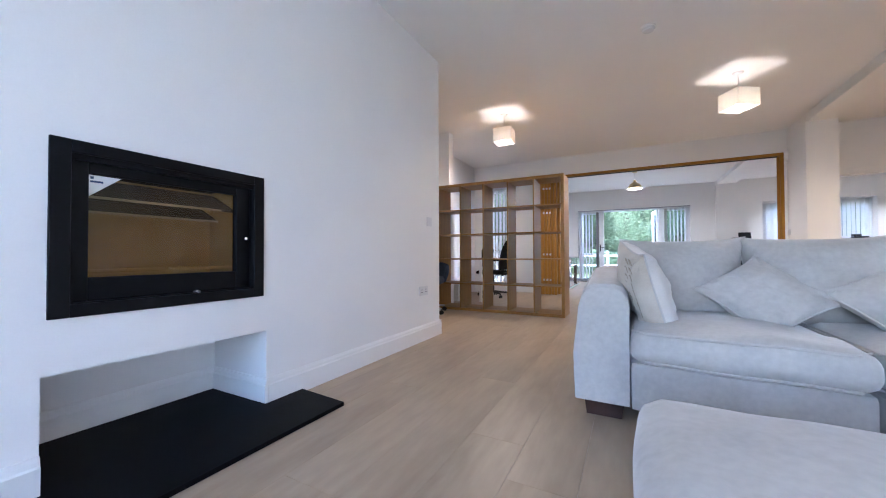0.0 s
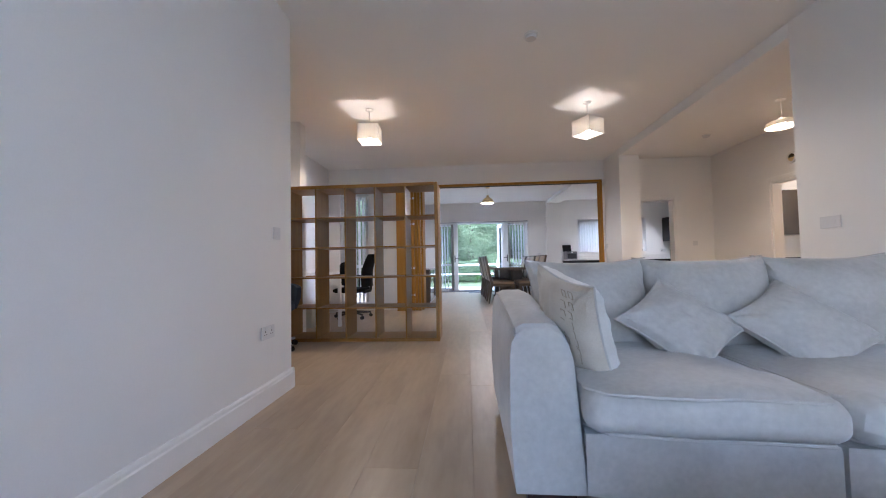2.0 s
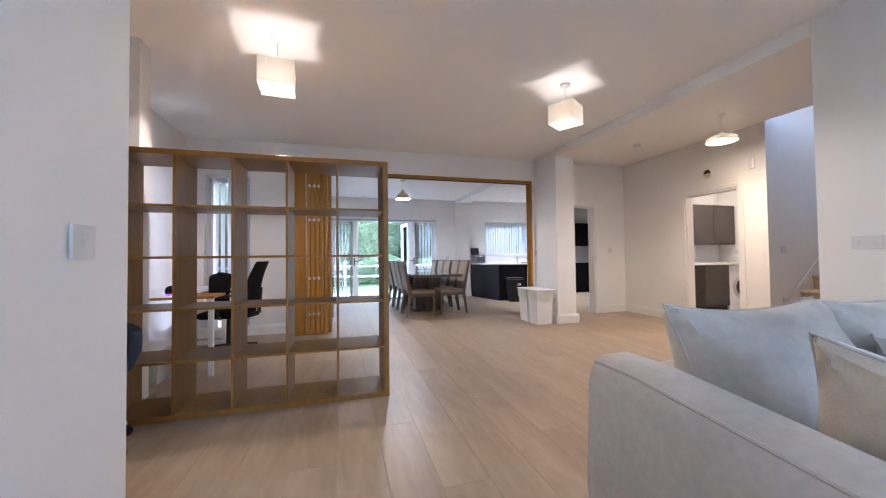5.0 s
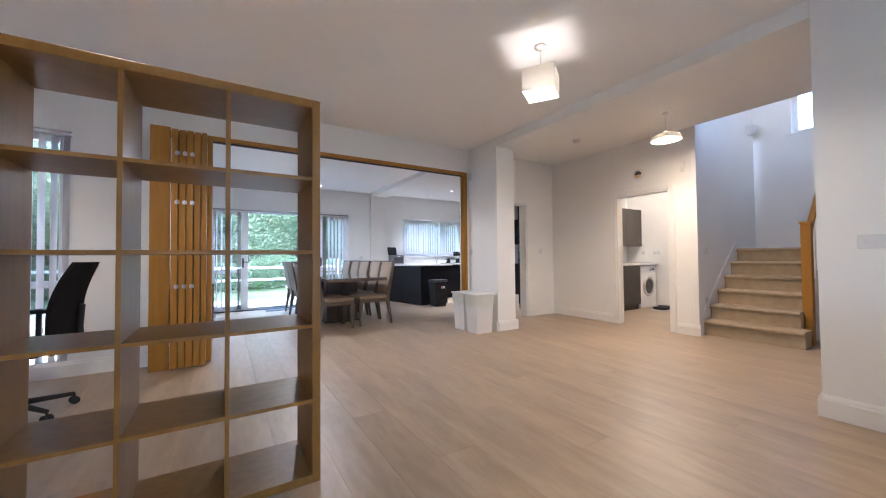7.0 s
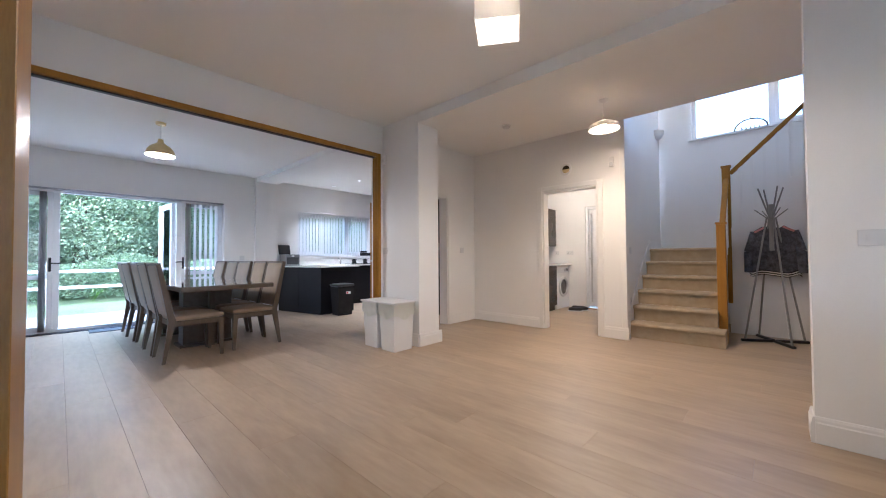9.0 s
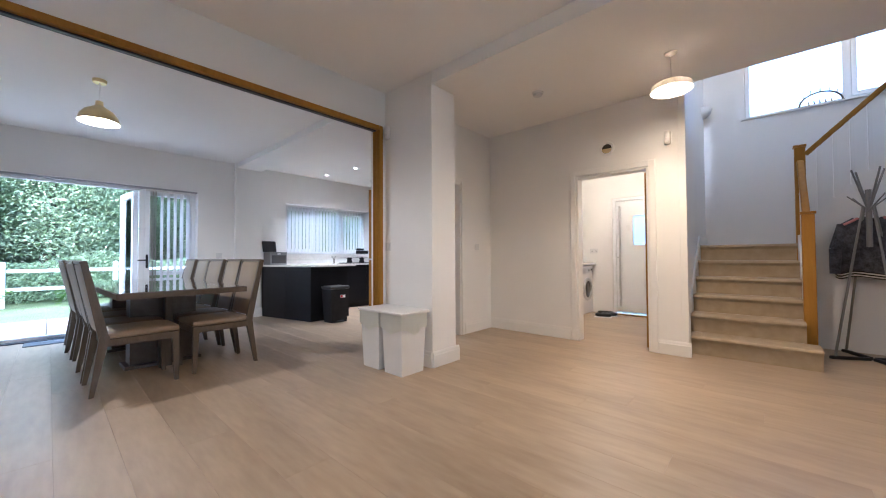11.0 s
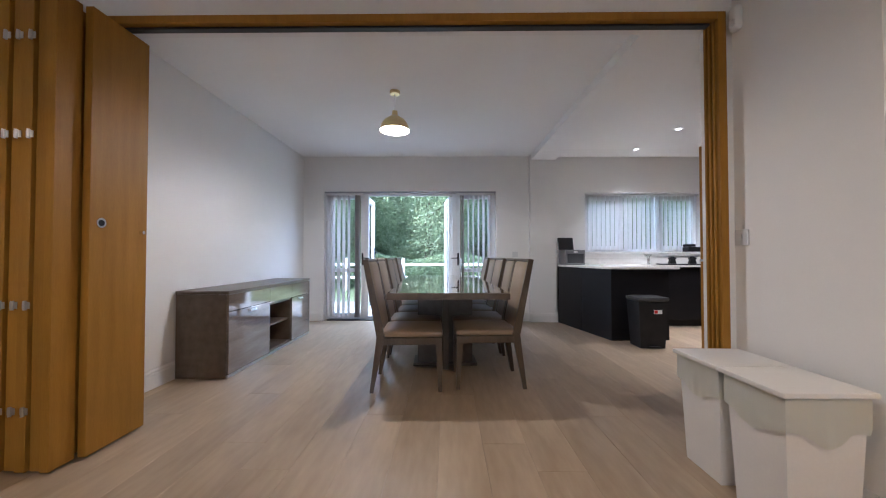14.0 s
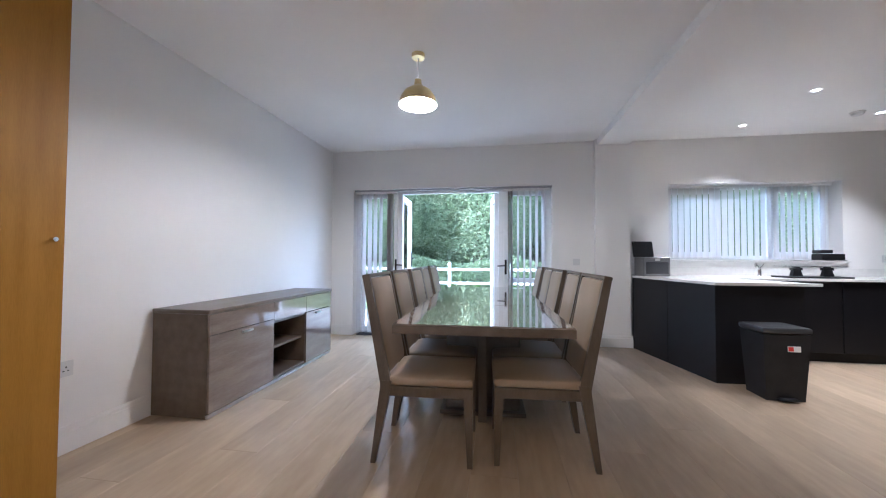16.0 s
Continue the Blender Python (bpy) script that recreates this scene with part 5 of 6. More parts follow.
def sideboard():
    t = thing("sideboard", (-1.75, 9.05, 0), "grey-brown wood sideboard with mirror-gloss doors and an open niche", "sideboard")
    D, L, h = 0.45, 1.76, 0.738
    part("plinth", B(0.02, D - 0.03, 0.03, L - 0.03, 0, 0.03), BLACKPLASTIC, t)
    part("side_panel", B(0, D - 0.02, 0, 0.025, 0.005, h - 0.03), GREYWOOD, t)
    part("side_panel", B(0, D - 0.02, L - 0.025, L, 0.005, h - 0.03), GREYWOOD, t)
    part("back_panel", B(0, 0.02, 0.025, L - 0.025, 0.03, h - 0.03), GREYWOOD, t)
    part("bottom_panel", B(0.02, D - 0.02, 0.025, L - 0.025, 0.03, 0.055), GREYWOOD, t)
    part("divider", B(0.02, D - 0.02, 0.68, 0.70, 0.055, h - 0.03), GREYWOOD, t)
    part("divider", B(0.02, D - 0.02, 1.22, 1.24, 0.055, h - 0.03), GREYWOOD, t)
    part("shelf", B(0.02, D - 0.02, 0.70, 1.22, 0.52, 0.54), GREYWOOD, t)
    part("base_strip", B(D - 0.025, D - 0.005, 0.0, L, 0.006, 0.029), STEEL, t, "thin steel strip along the foot")
    part("shelf", B(0.02, D - 0.05, 0.702, 1.218, 0.29, 0.31), GREYWOOD, t)
    part("top", B(-0.005, D + 0.002, -0.005, L + 0.005, h - 0.029, h, 0.004, 1), GREYWOOD, t)
    def front(name, a, b, c, d, handle=None):
        o = part(name, B(D - 0.0195, D, a, b, c, d, 0.0015, 1), GLOSSWOOD, t, "mirror-gloss grey front")
        if handle:
            part("handle", B(D + 0.0005, D + 0.02, handle - 0.055, handle + 0.055, d - 0.035, d - 0.018, 0.003, 1), STEEL, o, "short steel handle")
    front("drawer", 0.003, 0.697, 0.565, 0.707)
    front("door", 0.003, 0.697, 0.035, 0.560, 0.36)
    front("drawer", 0.70, 1.22, 0.545, 0.707)
    front("drawer", 1.223, L - 0.003, 0.545, 0.707)
    front("door", 1.223, L - 0.003, 0.035, 0.540, 1.45)
    return t


sideboard()

mat_ob = tagged(mesh_object("door_mat", B(-0.45, 0.05, 11.45, 11.72, 0.0, 0.012, 0.004, 1), varied("grey_mat_fibre", (0.10, 0.11, 0.12), (0.17, 0.18, 0.2), 0.95, 20, 300, 0.6)), "small grey door mat inside the garden doors", "door mat")


# ---- kitchen ----
def rect_bin(place, rz, label):
    t = thing("white_bin", place, label, "bin", "white bins beside the pier", rz)
    w, d, h = 0.28, 0.305, 0.525
    part("body", bar(bmesh.new(), (0, 0, 0), (0, 0, h), w - 0.05, d - 0.05, w - 0.008, d - 0.008), WHITEPLASTIC, t)
    bm = bmesh.new()
    n = 72
    rows = []
    for j in range(9):
        v = j / 8
        ring = []
        for i in range(n):
            a = 2 * math.pi * i / n
            u, q = math.cos(a), math.sin(a)
            m = max(abs(u), abs(q))
            drop = 0.125 + 0.04 * math.cos(2 * a) ** 2 + 0.022 * noise.noise(Vector((u * 2 + place[1], q * 2, 1)))
            k = 1.010 + 0.035 * v * (0.6 + noise.noise(Vector((u * 3, q * 3, v * 2 + place[1])))) + 0.008 * v * math.sin(a * 19 + 4 * noise.noise(Vector((u, q, place[1])))) - 0.03 * v ** 4
            ring.append(bm.verts.new((u / m * w / 2 * k, q / m * d / 2 * k, h - 0.004 - drop * v)))
        rows.append(ring)
    for a, b in zip(rows, rows[1:]):
        for i in range(n):
            bm.faces.new((a[i], a[(i + 1) % n], b[(i + 1) % n], b[i]))
    part("liner", bm, LINER, t, "thin white bag folded over the rim", smooth=True)
    lid = part("lid", B(-w / 2 - 0.014, w / 2 + 0.014, -d / 2 - 0.02, d / 2 + 0.02, h + 0.001, h + 0.022, 0.006, 2), WHITEPLASTIC, t)
    return t


rect_bin((1.90, 7.505, 0), 90, "white plastic bin with a liner hanging over the rim")
rect_bin((1.90, 7.82, 0), 90, "white plastic bin with a liner, standing beside another")

pb = thing("pedal_bin", (2.84, 10.21, 0), "black plastic pedal bin beside the worktop end", "bin")
part("body", bar(bmesh.new(), (0, 0, 0.0), (0, 0, 0.52), 0.27, 0.23, 0.33, 0.28), BLACKPLASTIC, pb)
part("lid", soft_box(bmesh.new(), -0.175, 0.175, -0.15, 0.15, 0.522, 0.575, 0.02, 6), mat("grey_lid_plastic", (0.05, 0.05, 0.052), 0.3), pb, "glossy dark lid", smooth=True)
part("pedal", B(-0.06, 0.06, -0.165, -0.12, 0.012, 0.03, 0.004, 1), BLACKPLASTIC, pb)
lab = part("label", tilted(B(0.0, 0.09, -0.0012, 0, -0.022, 0.022), pose(0, -0.1415, 0.41, -2.6, 0, 0)), PAPER, pb, "white and red paper label")
part("printing", tilted(B(0.004, 0.04, -0.0022, -0.0014, -0.016, 0.016), pose(0, -0.1415, 0.41, -2.6, 0, 0)), REDLABEL, lab)

pen = thing("peninsula_unit", (2.8, 11.0, 0), "matt graphite kitchen peninsula unit with panelled sides", "kitchen unit")
pen.location = (0, 0, 0)
part("carcass", extrude_profile(bmesh.new(), [(2.292, 11.66), (2.562, 10.47), (3.25, 10.52), (3.18, 11.34)], "z", 0.0, 0.872), GRAPHITE, pen)
for a, b in ((0.0, 0.498), (0.502, 0.998)):
    p, q = Vector((2.27, 11.67)).lerp(Vector((2.545, 10.45)), a), Vector((2.27, 11.67)).lerp(Vector((2.545, 10.45)), b)
    part("side_panel", extrude_profile(bmesh.new(), [(p.x, p.y), (q.x, q.y), (q.x + 0.018, q.y + 0.004), (p.x + 0.018, p.y + 0.004)], "z", 0.0, 0.871), GRAPHITE, pen)
part("end_panel", extrude_profile(bmesh.new(), [(2.546, 10.447), (3.27, 10.495), (3.27, 10.515), (2.563, 10.468)], "z", 0.0, 0.871), GRAPHITE, pen)
pt = tagged(mesh_object("worktop", extrude_profile(bmesh.new(), [(2.262, 11.665), (2.262, 11.655), (2.52, 10.40), (3.36, 10.42), (3.10, 11.30), (6.38, 11.30), (6.38, 11.917), (2.30, 11.917), (2.30, 11.665)], "z", 0.873, 0.897), WORKTOP), "white quartz worktop along the window and peninsula", "worktop")
for k in range(6):
    x0 = 3.22 + k * 0.52
    u = thing("base_unit", (x0, 11.35, 0), "matt graphite kitchen base unit under the worktop", "kitchen unit", "kitchen base units")
    part("carcass", B(0.001, 0.519, 0.02, 0.56, 0.1, 0.872), GRAPHITE, u)
    part("door", B(0.003, 0.517, 0, 0.0195, 0.105, 0.868, 0.002, 1), GRAPHITE, u)
    part("plinth", B(0.001, 0.519, 0.05, 0.07, 0, 0.099), GRAPHITE, u)
structure("splashback", B(2.31, 6.38, 11.906, 11.919, 0.898, 1.0), WORKTOP, "low white quartz upstand behind the worktop", "splashback")
for k in range(2):
    u = thing("wall_unit", (5.20 + 0.58 * k, 11.57, 1.37), "matt graphite kitchen wall unit", "kitchen unit", "kitchen wall units")
    part("carcass", B(0, 0.575, 0.02, 0.348, 0, 0.68), GRAPHITE, u)
    part("door", B(0.002, 0.573, 0, 0.0195, 0.002, 0.678, 0.002, 1), GRAPHITE, u)
for k in range(4):
    y0 = 8.95 + 0.58 * k
    u = thing("base_unit", (5.80, y0, 0), "matt graphite kitchen base unit under the worktop", "kitchen unit", "kitchen base units")
    part("carcass", B(0.02, 0.598, 0.001, 0.579, 0.1, 0.872), GRAPHITE, u)
    part("door", B(0, 0.0195, 0.003, 0.577, 0.105, 0.868, 0.002, 1), GRAPHITE, u)
    part("plinth", B(0.05, 0.07, 0.001, 0.579, 0, 0.099), GRAPHITE, u)
    u = thing("wall_unit", (6.05, y0, 1.42), "matt graphite kitchen wall unit", "kitchen unit", "kitchen wall units")
    part("carcass", B(0.02, 0.348, 0.001, 0.579, 0, 0.72), GRAPHITE, u)
    part("door", B(0, 0.0195, 0.003, 0.577, 0.002, 0.718, 0.002, 1), GRAPHITE, u)
tagged(mesh_object("side_worktop", B(5.77, 6.398, 8.94, 11.295, 0.873, 0.897, 0.002, 1), WORKTOP), "white quartz worktop along the kitchen side wall", "worktop")
fr = thing("oven_tower", (3.96, 8.23, 0), "tall black built-in oven and cupboard tower by the kitchen door", "kitchen unit")
part("carcass", B(0.0, 0.6, 0.0, 0.62, 0.0, 2.12, 0.003, 1), GRAPHITE, fr)
part("door", B(-0.02, -0.001, 0.003, 0.617, 0.10, 0.68, 0.002, 1), GRAPHITE, fr)
part("door", B(-0.02, -0.001, 0.003, 0.617, 1.33, 2.11, 0.002, 1), GRAPHITE, fr)
ov = part("oven_door", B(-0.022, -0.001, 0.003, 0.617, 0.70, 1.31, 0.003, 1), mat("black_oven_glass", (0.01, 0.01, 0.012), 0.06), fr, "black glass oven door")
part("handle", tube(bmesh.new(), (-0.055, 0.08, 1.20), (-0.055, 0.54, 1.20), 0.009, seg=10), STEEL, ov, "steel bar handle")

tap = thing("kitchen_tap", (3.72, 11.74, 0.897), "chrome mixer tap at the sink", "tap")
bm = tube(bmesh.new(), (0, 0, 0), (0, 0, 0.10), 0.02, seg=14)
part("body", bm, CHROME, tap, smooth=True)
bm = bmesh.new()
tube(bm, (0, 0, 0.09), (-0.10, -0.10, 0.155), 0.013, seg=10), tube(bm, (-0.10, -0.10, 0.155), (-0.115, -0.115, 0.125), 0.012, seg=10)
part("spout", bm, CHROME, tap, smooth=True)
part("lever", tube(bmesh.new(), (0, 0, 0.10), (0.05, 0.0, 0.16), 0.007, seg=8), CHROME, tap)

oven = thing("mini_oven", (2.47, 11.60, 0.897), "silver tabletop bread bin with a lifted grey lid", "bread bin", "", 8)
part("body", B(-0.16, 0.16, -0.11, 0.11, 0, 0.23, 0.015, 3), varied("grey_metal_case", (0.22, 0.22, 0.23), (0.28, 0.28, 0.29), 0.35, 5, 90, 0.02, metal=0.7), oven)
part("front", B(-0.13, 0.13, -0.116, -0.111, 0.03, 0.17, 0.004, 1), mat("dark_front", (0.08, 0.08, 0.085), 0.2), oven)
part("label", B(-0.03, 0.03, -0.119, -0.1165, 0.185, 0.21), PAPER, oven, "small white label")
part("lid", tilted(B(-0.15, 0.10, -0.014, 0.014, 0, 0.20, 0.014, 3), pose(-0.02, 0.10, 0.23, -12, 0, 0)), BLACKPLASTIC, oven, "dark grey lifted lid")


def dish_rack():
    t = thing("dish_rack", (4.17, 11.62, 0.897), "black and chrome dish rack beside the sink", "dish rack")
    part("tray", B(-0.31, 0.31, -0.15, 0.15, 0.001, 0.018, 0.004, 1), BLACKPLASTIC, t)
    bm = bmesh.new()
    for zz in (0.13, 0.20):
        for a, b in (((-0.30, -0.14), (0.24, -0.14)), ((0.24, -0.14), (0.24, 0.14)), ((0.24, 0.14), (-0.30, 0.14)), ((-0.30, 0.14), (-0.30, -0.14))):
            tube(bm, (*a, zz), (*b, zz), 0.004, seg=6)
    for i in range(12):
        x = -0.28 + i * 0.046
        tube(bm, (x, -0.14, 0.13), (x, 0.14, 0.13), 0.0025, seg=5)
    part("wire_basket", bm, CHROME, t, "chrome wire basket", smooth=True)
    for x in (-0.15, 0.16):
        bm = bmesh.new()
        bar(bm, (x, 0, 0.018), (x, 0, 0.125), 0.11, 0.05, 0.04, 0.05)
        box(bm, x - 0.05, x + 0.05, -0.03, 0.03, 0.085, 0.115, 0.004, 1)
        part("bracket", bm, BLACKPLASTIC, t)
    part("cutlery_holder", B(0.05, 0.28, -0.08, 0.06, 0.203, 0.275, 0.008, 2), BLACKPLASTIC, t, "black cutlery holder")
    part("cutlery_holder", B(0.05, 0.17, -0.07, 0.05, 0.28, 0.32, 0.008, 2), BLACKPLASTIC, t)


dish_rack()
pk = thing("packet", (5.32, 11.62, 0.897), "green cardboard packet standing on the worktop", "packet")
part("carton", B(-0.07, 0.07, -0.04, 0.04, 0, 0.23, 0.004, 1), TOWELGREEN, pk)


# ---- utility room ----
for k in range(2):
    u = thing("utility_unit", (4.67 + 0.6 * k, 7.42, 0), "gloss grey-brown utility base unit", "kitchen unit", "utility base units")
    part("carcass", B(0.001, 0.598, 0.02, 0.63, 0.1, 0.868), GREYUNIT, u)
    part("door", B(0.002, 0.597, 0, 0.0195, 0.105, 0.865, 0.002, 1), GREYUNIT, u)
    part("plinth", B(0.001, 0.598, 0.05, 0.07, 0, 0.099), GREYUNIT, u)
tagged(mesh_object("utility_worktop", B(4.42, 6.49, 7.38, 8.05, 0.872, 0.91, 0.004, 1), WORKTOP), "white worktop in the utility room", "worktop")
wm = thing("washing_machine", (6.18, 7.44, 0), "white front-loading washing machine under the worktop", "washing machine")
part("body", B(-0.298, 0.298, 0, 0.58, 0.01, 0.85, 0.012, 2), WHITEPLASTIC, wm)
bm = lathe(bmesh.new(), [(0.15, 0), (0.20, 0), (0.205, 0.012), (0.19, 0.03), (0.155, 0.028), (0.15, 0)], 36)
bmesh.ops.rotate(bm, verts=bm.verts, matrix=Matrix.Rotation(radians(90), 3, "X"))
bmesh.ops.translate(bm, verts=bm.verts, vec=(0, -0.001, 0.44))
wd = part("door_ring", bm, STEEL, wm, "steel ring round the door", smooth=True)
bm = lathe(bmesh.new(), [(0.152, 0.006), (0.12, 0.012), (0.0, 0.014)], 30)
bmesh.ops.rotate(bm, verts=bm.verts, matrix=Matrix.Rotation(radians(90), 3, "X"))
bmesh.ops.translate(bm, verts=bm.verts, vec=(0, -0.001, 0.44))
part("door_glass", bm, mat("dark_porthole", (0.06, 0.055, 0.05), 0.12), wd, "dark glass porthole", smooth=True)
part("control_panel", B(-0.27, 0.27, -0.006, -0.001, 0.72, 0.83, 0.002, 1), SOCKETWHITE, wm)
part("dial", tube(bmesh.new(), (0.08, -0.007, 0.775), (0.08, -0.03, 0.775), 0.026, seg=20), STEEL, wm)
part("display", B(0.13, 0.22, -0.008, -0.0062, 0.755, 0.80), BLACKPLASTIC, wm)
for k in range(3):
    u = thing("utility_wall_unit", (4.77 + 0.56 * k, 7.70, 1.26), "gloss grey-brown utility wall unit", "kitchen unit", "utility wall units")
    part("carcass", B(0.001, 0.558, 0.02, 0.34, 0, 0.78), GREYUNIT, u)
    part("door", B(0.002, 0.557, 0, 0.0195, 0.002, 0.778, 0.002, 1), GREYUNIT, u)
utap = thing("utility_tap", (4.95, 7.85, 0.91), "chrome tap over the utility sink", "tap")
bm = bmesh.new()
tube(bm, (0, 0, 0), (0, 0, 0.16), 0.016, seg=12), tube(bm, (0, 0, 0.15), (0.0, -0.16, 0.20), 0.012, seg=10)
part("body", bm, CHROME, utap, smooth=True)
bd = tagged(new("door_back"), "white back door with a tall bar handle and frosted window", "door", "", "structure")
bd.matrix_basis = pose(6.55, 7.099, 0, 0, 0, -90)
bm = bmesh.new()
for a, b, c, d in ((0.001, 0.055, 0.02, 2.049), (0.845, 0.899, 0.02, 2.049), (0.055, 0.845, 1.995, 2.049)):
    box(bm, a, b, -0.03, 0.05, c, d, 0.004, 1)
part("frame", bm, UPVC, bd)
leafbm = bmesh.new()
for a, b, c, d in ((0.06, 0.33, 0.04, 1.99), (0.57, 0.84, 0.04, 1.99), (0.33, 0.57, 0.04, 1.22), (0.33, 0.57, 1.72, 1.99)):
    box(leafbm, a, b, -0.01, 0.04, c, d)
leaf_ob = part("door_leaf", leafbm, UPVC, bd)
part("pane", B(0.33, 0.57, 0.01, 0.016, 1.22, 1.72), translucent("frosted_pane", (0.85, 0.9, 0.95), 0.9), leaf_ob, "frosted glass pane").visible_shadow = False
bm = bmesh.new()
for a, b, c, d in ((0.31, 0.33, 1.20, 1.74), (0.57, 0.59, 1.20, 1.74), (0.33, 0.57, 1.20, 1.22), (0.33, 0.57, 1.72, 1.74)):
    box(bm, a, b, -0.018, -0.0102, c, d, 0.003, 1)
part("bead", bm, UPVC, leaf_ob)
bm = bmesh.new()
tube(bm, (0.125, -0.06, 0.14), (0.125, -0.06, 1.90), 0.016, seg=12), tube(bm, (0.125, -0.0105, 0.35), (0.125, -0.055, 0.35), 0.009, seg=8), tube(bm, (0.125, -0.0105, 1.70), (0.125, -0.055, 1.70), 0.009, seg=8)
part("door_handle", bm, STEEL, bd, "tall steel bar handle")
part("lock", tube(bmesh.new(), (0.08, -0.0105, 1.0), (0.08, -0.018, 1.0), 0.016, seg=14), STEEL, bd, "round steel lock")
structure("door_sill", B(6.40, 6.499, 6.2, 7.1, 0.0, 0.02, 0.003, 1), OAK, "oak strip at the back door", "threshold")
for k, (px, py, rz) in enumerate(((5.95, 7.1, 20), (6.1, 7.05, 35), (6.22, 7.15, 10))):
    s = thing("shoe", (px, py, 0), "dark shoe lying on the utility room floor", "shoe", "shoes on the utility floor", rz)
    part("upper", soft_box(bmesh.new(), -0.045, 0.045, -0.13, 0.12, 0.018, 0.075, 0.03, 6), BLACKPLASTIC, s, smooth=True)
    part("sole", soft_box(bmesh.new(), -0.048, 0.048, -0.135, 0.135, 0.0, 0.018, 0.008, 4), PAPER, s, smooth=True)


# ---- stairs ----
RISE, GO, SX, SY0, SY1 = 0.193, 0.232, 4.26, 4.80, 5.70
FLIGHT = 6


def staircase():
    t = thing("staircase", (SX, SY0, 0), "beige carpeted stairs with white strings and an oak balustrade", "stairs")
    t.location = (0, 0, 0)
    for k in range(FLIGHT):
        x0, z = SX + GO * k, RISE * (k + 1)
        x1 = x0 + GO + 0.02 if k < FLIGHT - 1 else 6.24
        prof = [(x0 + 0.020, z - RISE + 0.001), (x0 + 0.016, z - 0.06), (x0 + 0.006, z - 0.046), (x0 - 0.010, z - 0.038), (x0 - 0.018, z - 0.024), (x0 - 0.014, z - 0.010), (x0 - 0.002, z - 0.002), (x0 + 0.014, z), (x1, z), (x1, z - RISE + 0.001)]
        part("step", extrude_profile(bmesh.new(), prof, "y", SY0 + 0.001 if k else SY0 - 0.085, SY1 - 0.001), CARPET, t, "beige carpeted step", smooth=True)
    string = [(SX - 0.06, 0.0), (SX - 0.06, 0.20), (SX + (FLIGHT - 1) * GO, RISE * FLIGHT + 0.12), (6.2, RISE * FLIGHT + 0.12), (6.2, RISE * FLIGHT - 0.05), (SX + (FLIGHT - 1) * GO, RISE * (FLIGHT - 1) - 0.1), (SX + 0.3, 0.0)]
    part("wall_string", extrude_profile(bmesh.new(), string, "y", SY1, SY1 + 0.018), GLOSSWHITE, t, "white painted string")
    string2 = [(4.71, 0.0), (4.71, 0.22 + (4.69 - SX) * RISE / GO), (SX + (FLIGHT - 1) * GO + 0.02, RISE * FLIGHT + 0.10), (SX + (FLIGHT - 1) * GO + 0.02, 0.0)]
    part("outer_string", extrude_profile(bmesh.new(), string2, "y", SY0 - 0.03, SY0), GLOSSWHITE, t, "white painted string")
    def newel(x, y, z0, z1):
        n = part("newel_post", B(x - 0.045, x + 0.045, y - 0.045, y + 0.045, z0, z1, 0.004, 1), OAK, t, "square oak newel post")
        part("newel_cap", B(x - 0.055, x + 0.055, y - 0.055, y + 0.055, z1 + 0.0005, z1 + 0.025, 0.006, 2), OAK, n)
    newel(4.66, 4.765, 0.0, 1.42)
    xr = SX + (FLIGHT - 1) * GO + 0.06
    newel(xr, 4.765, 0.4, 2.25)
    def rail(p0, p1):
        d = (Vector(p1) - Vector(p0))
        bm = bmesh.new()
        box(bm, -0.03, 0.03, -0.025, 0.025, 0, d.length, 0.012, 2)
        m = Matrix.Translation(p0) @ d.to_track_quat("Z", "Y").to_matrix().to_4x4()
        part("handrail", tilted(bm, m), OAK, t, "oak handrail")
    rail((4.70, 4.765, 1.30), (xr - 0.045, 4.765, 2.08))
    for k in range(6):
        x = 4.80 + k * 0.115
        part("spindle", B(x - 0.016, x + 0.016, 4.749, 4.781, 0.22 + (x - SX) * RISE / GO, 1.30 + (x - 4.70) * 0.89 - 0.02), STAIRWHITE, t, "white square spindle")
    # second flight, rising towards -y along the back wall
    y2 = 4.72
    for k in range(8):
        ya, z = y2 - 0.19 * k, RISE * (FLIGHT + 1 + k)
        part("step", B(xr + 0.005, 6.24, ya - 0.24, ya, z - 0.10, z, 0.012, 2), CARPET, t, "beige carpeted step")
    sl = RISE / 0.19
    yn = 2.76
    st = [(y2, 1.13), (y2, 1.42), (yn, 1.42 + sl * (y2 - yn)), (yn, 1.13 + sl * (y2 - yn))]
    part("outer_string", extrude_profile(bmesh.new(), st, "x", xr - 0.04, xr + 0.003), GLOSSWHITE, t, "white painted string")
    rail((xr - 0.02, 4.72, 2.16), (xr - 0.02, yn, 2.16 + sl * (4.72 - yn)))
    for k in range(13):
        y = 4.62 - k * 0.125
        part("spindle", B(xr - 0.036, xr - 0.004, y - 0.016, y + 0.016, 1.42 + sl * (y2 - y), 2.14 + sl * (4.72 - y)), STAIRWHITE, t, "white square spindle")
    part("understair_panel", extrude_profile(bmesh.new(), [(y2 + 0.03, 0.0), (y2 + 0.03, 1.13), (yn, 1.13 + sl * (y2 - yn)), (yn, 0.0)], "x", xr - 0.03, xr), WALL, t, "white boarded panel under the stairs")
    part("post", B(xr - 0.09, xr - 0.035, 3.94, 3.995, 0, 3.6, 0.004, 1), OAK, t, "tall oak post")


staircase()


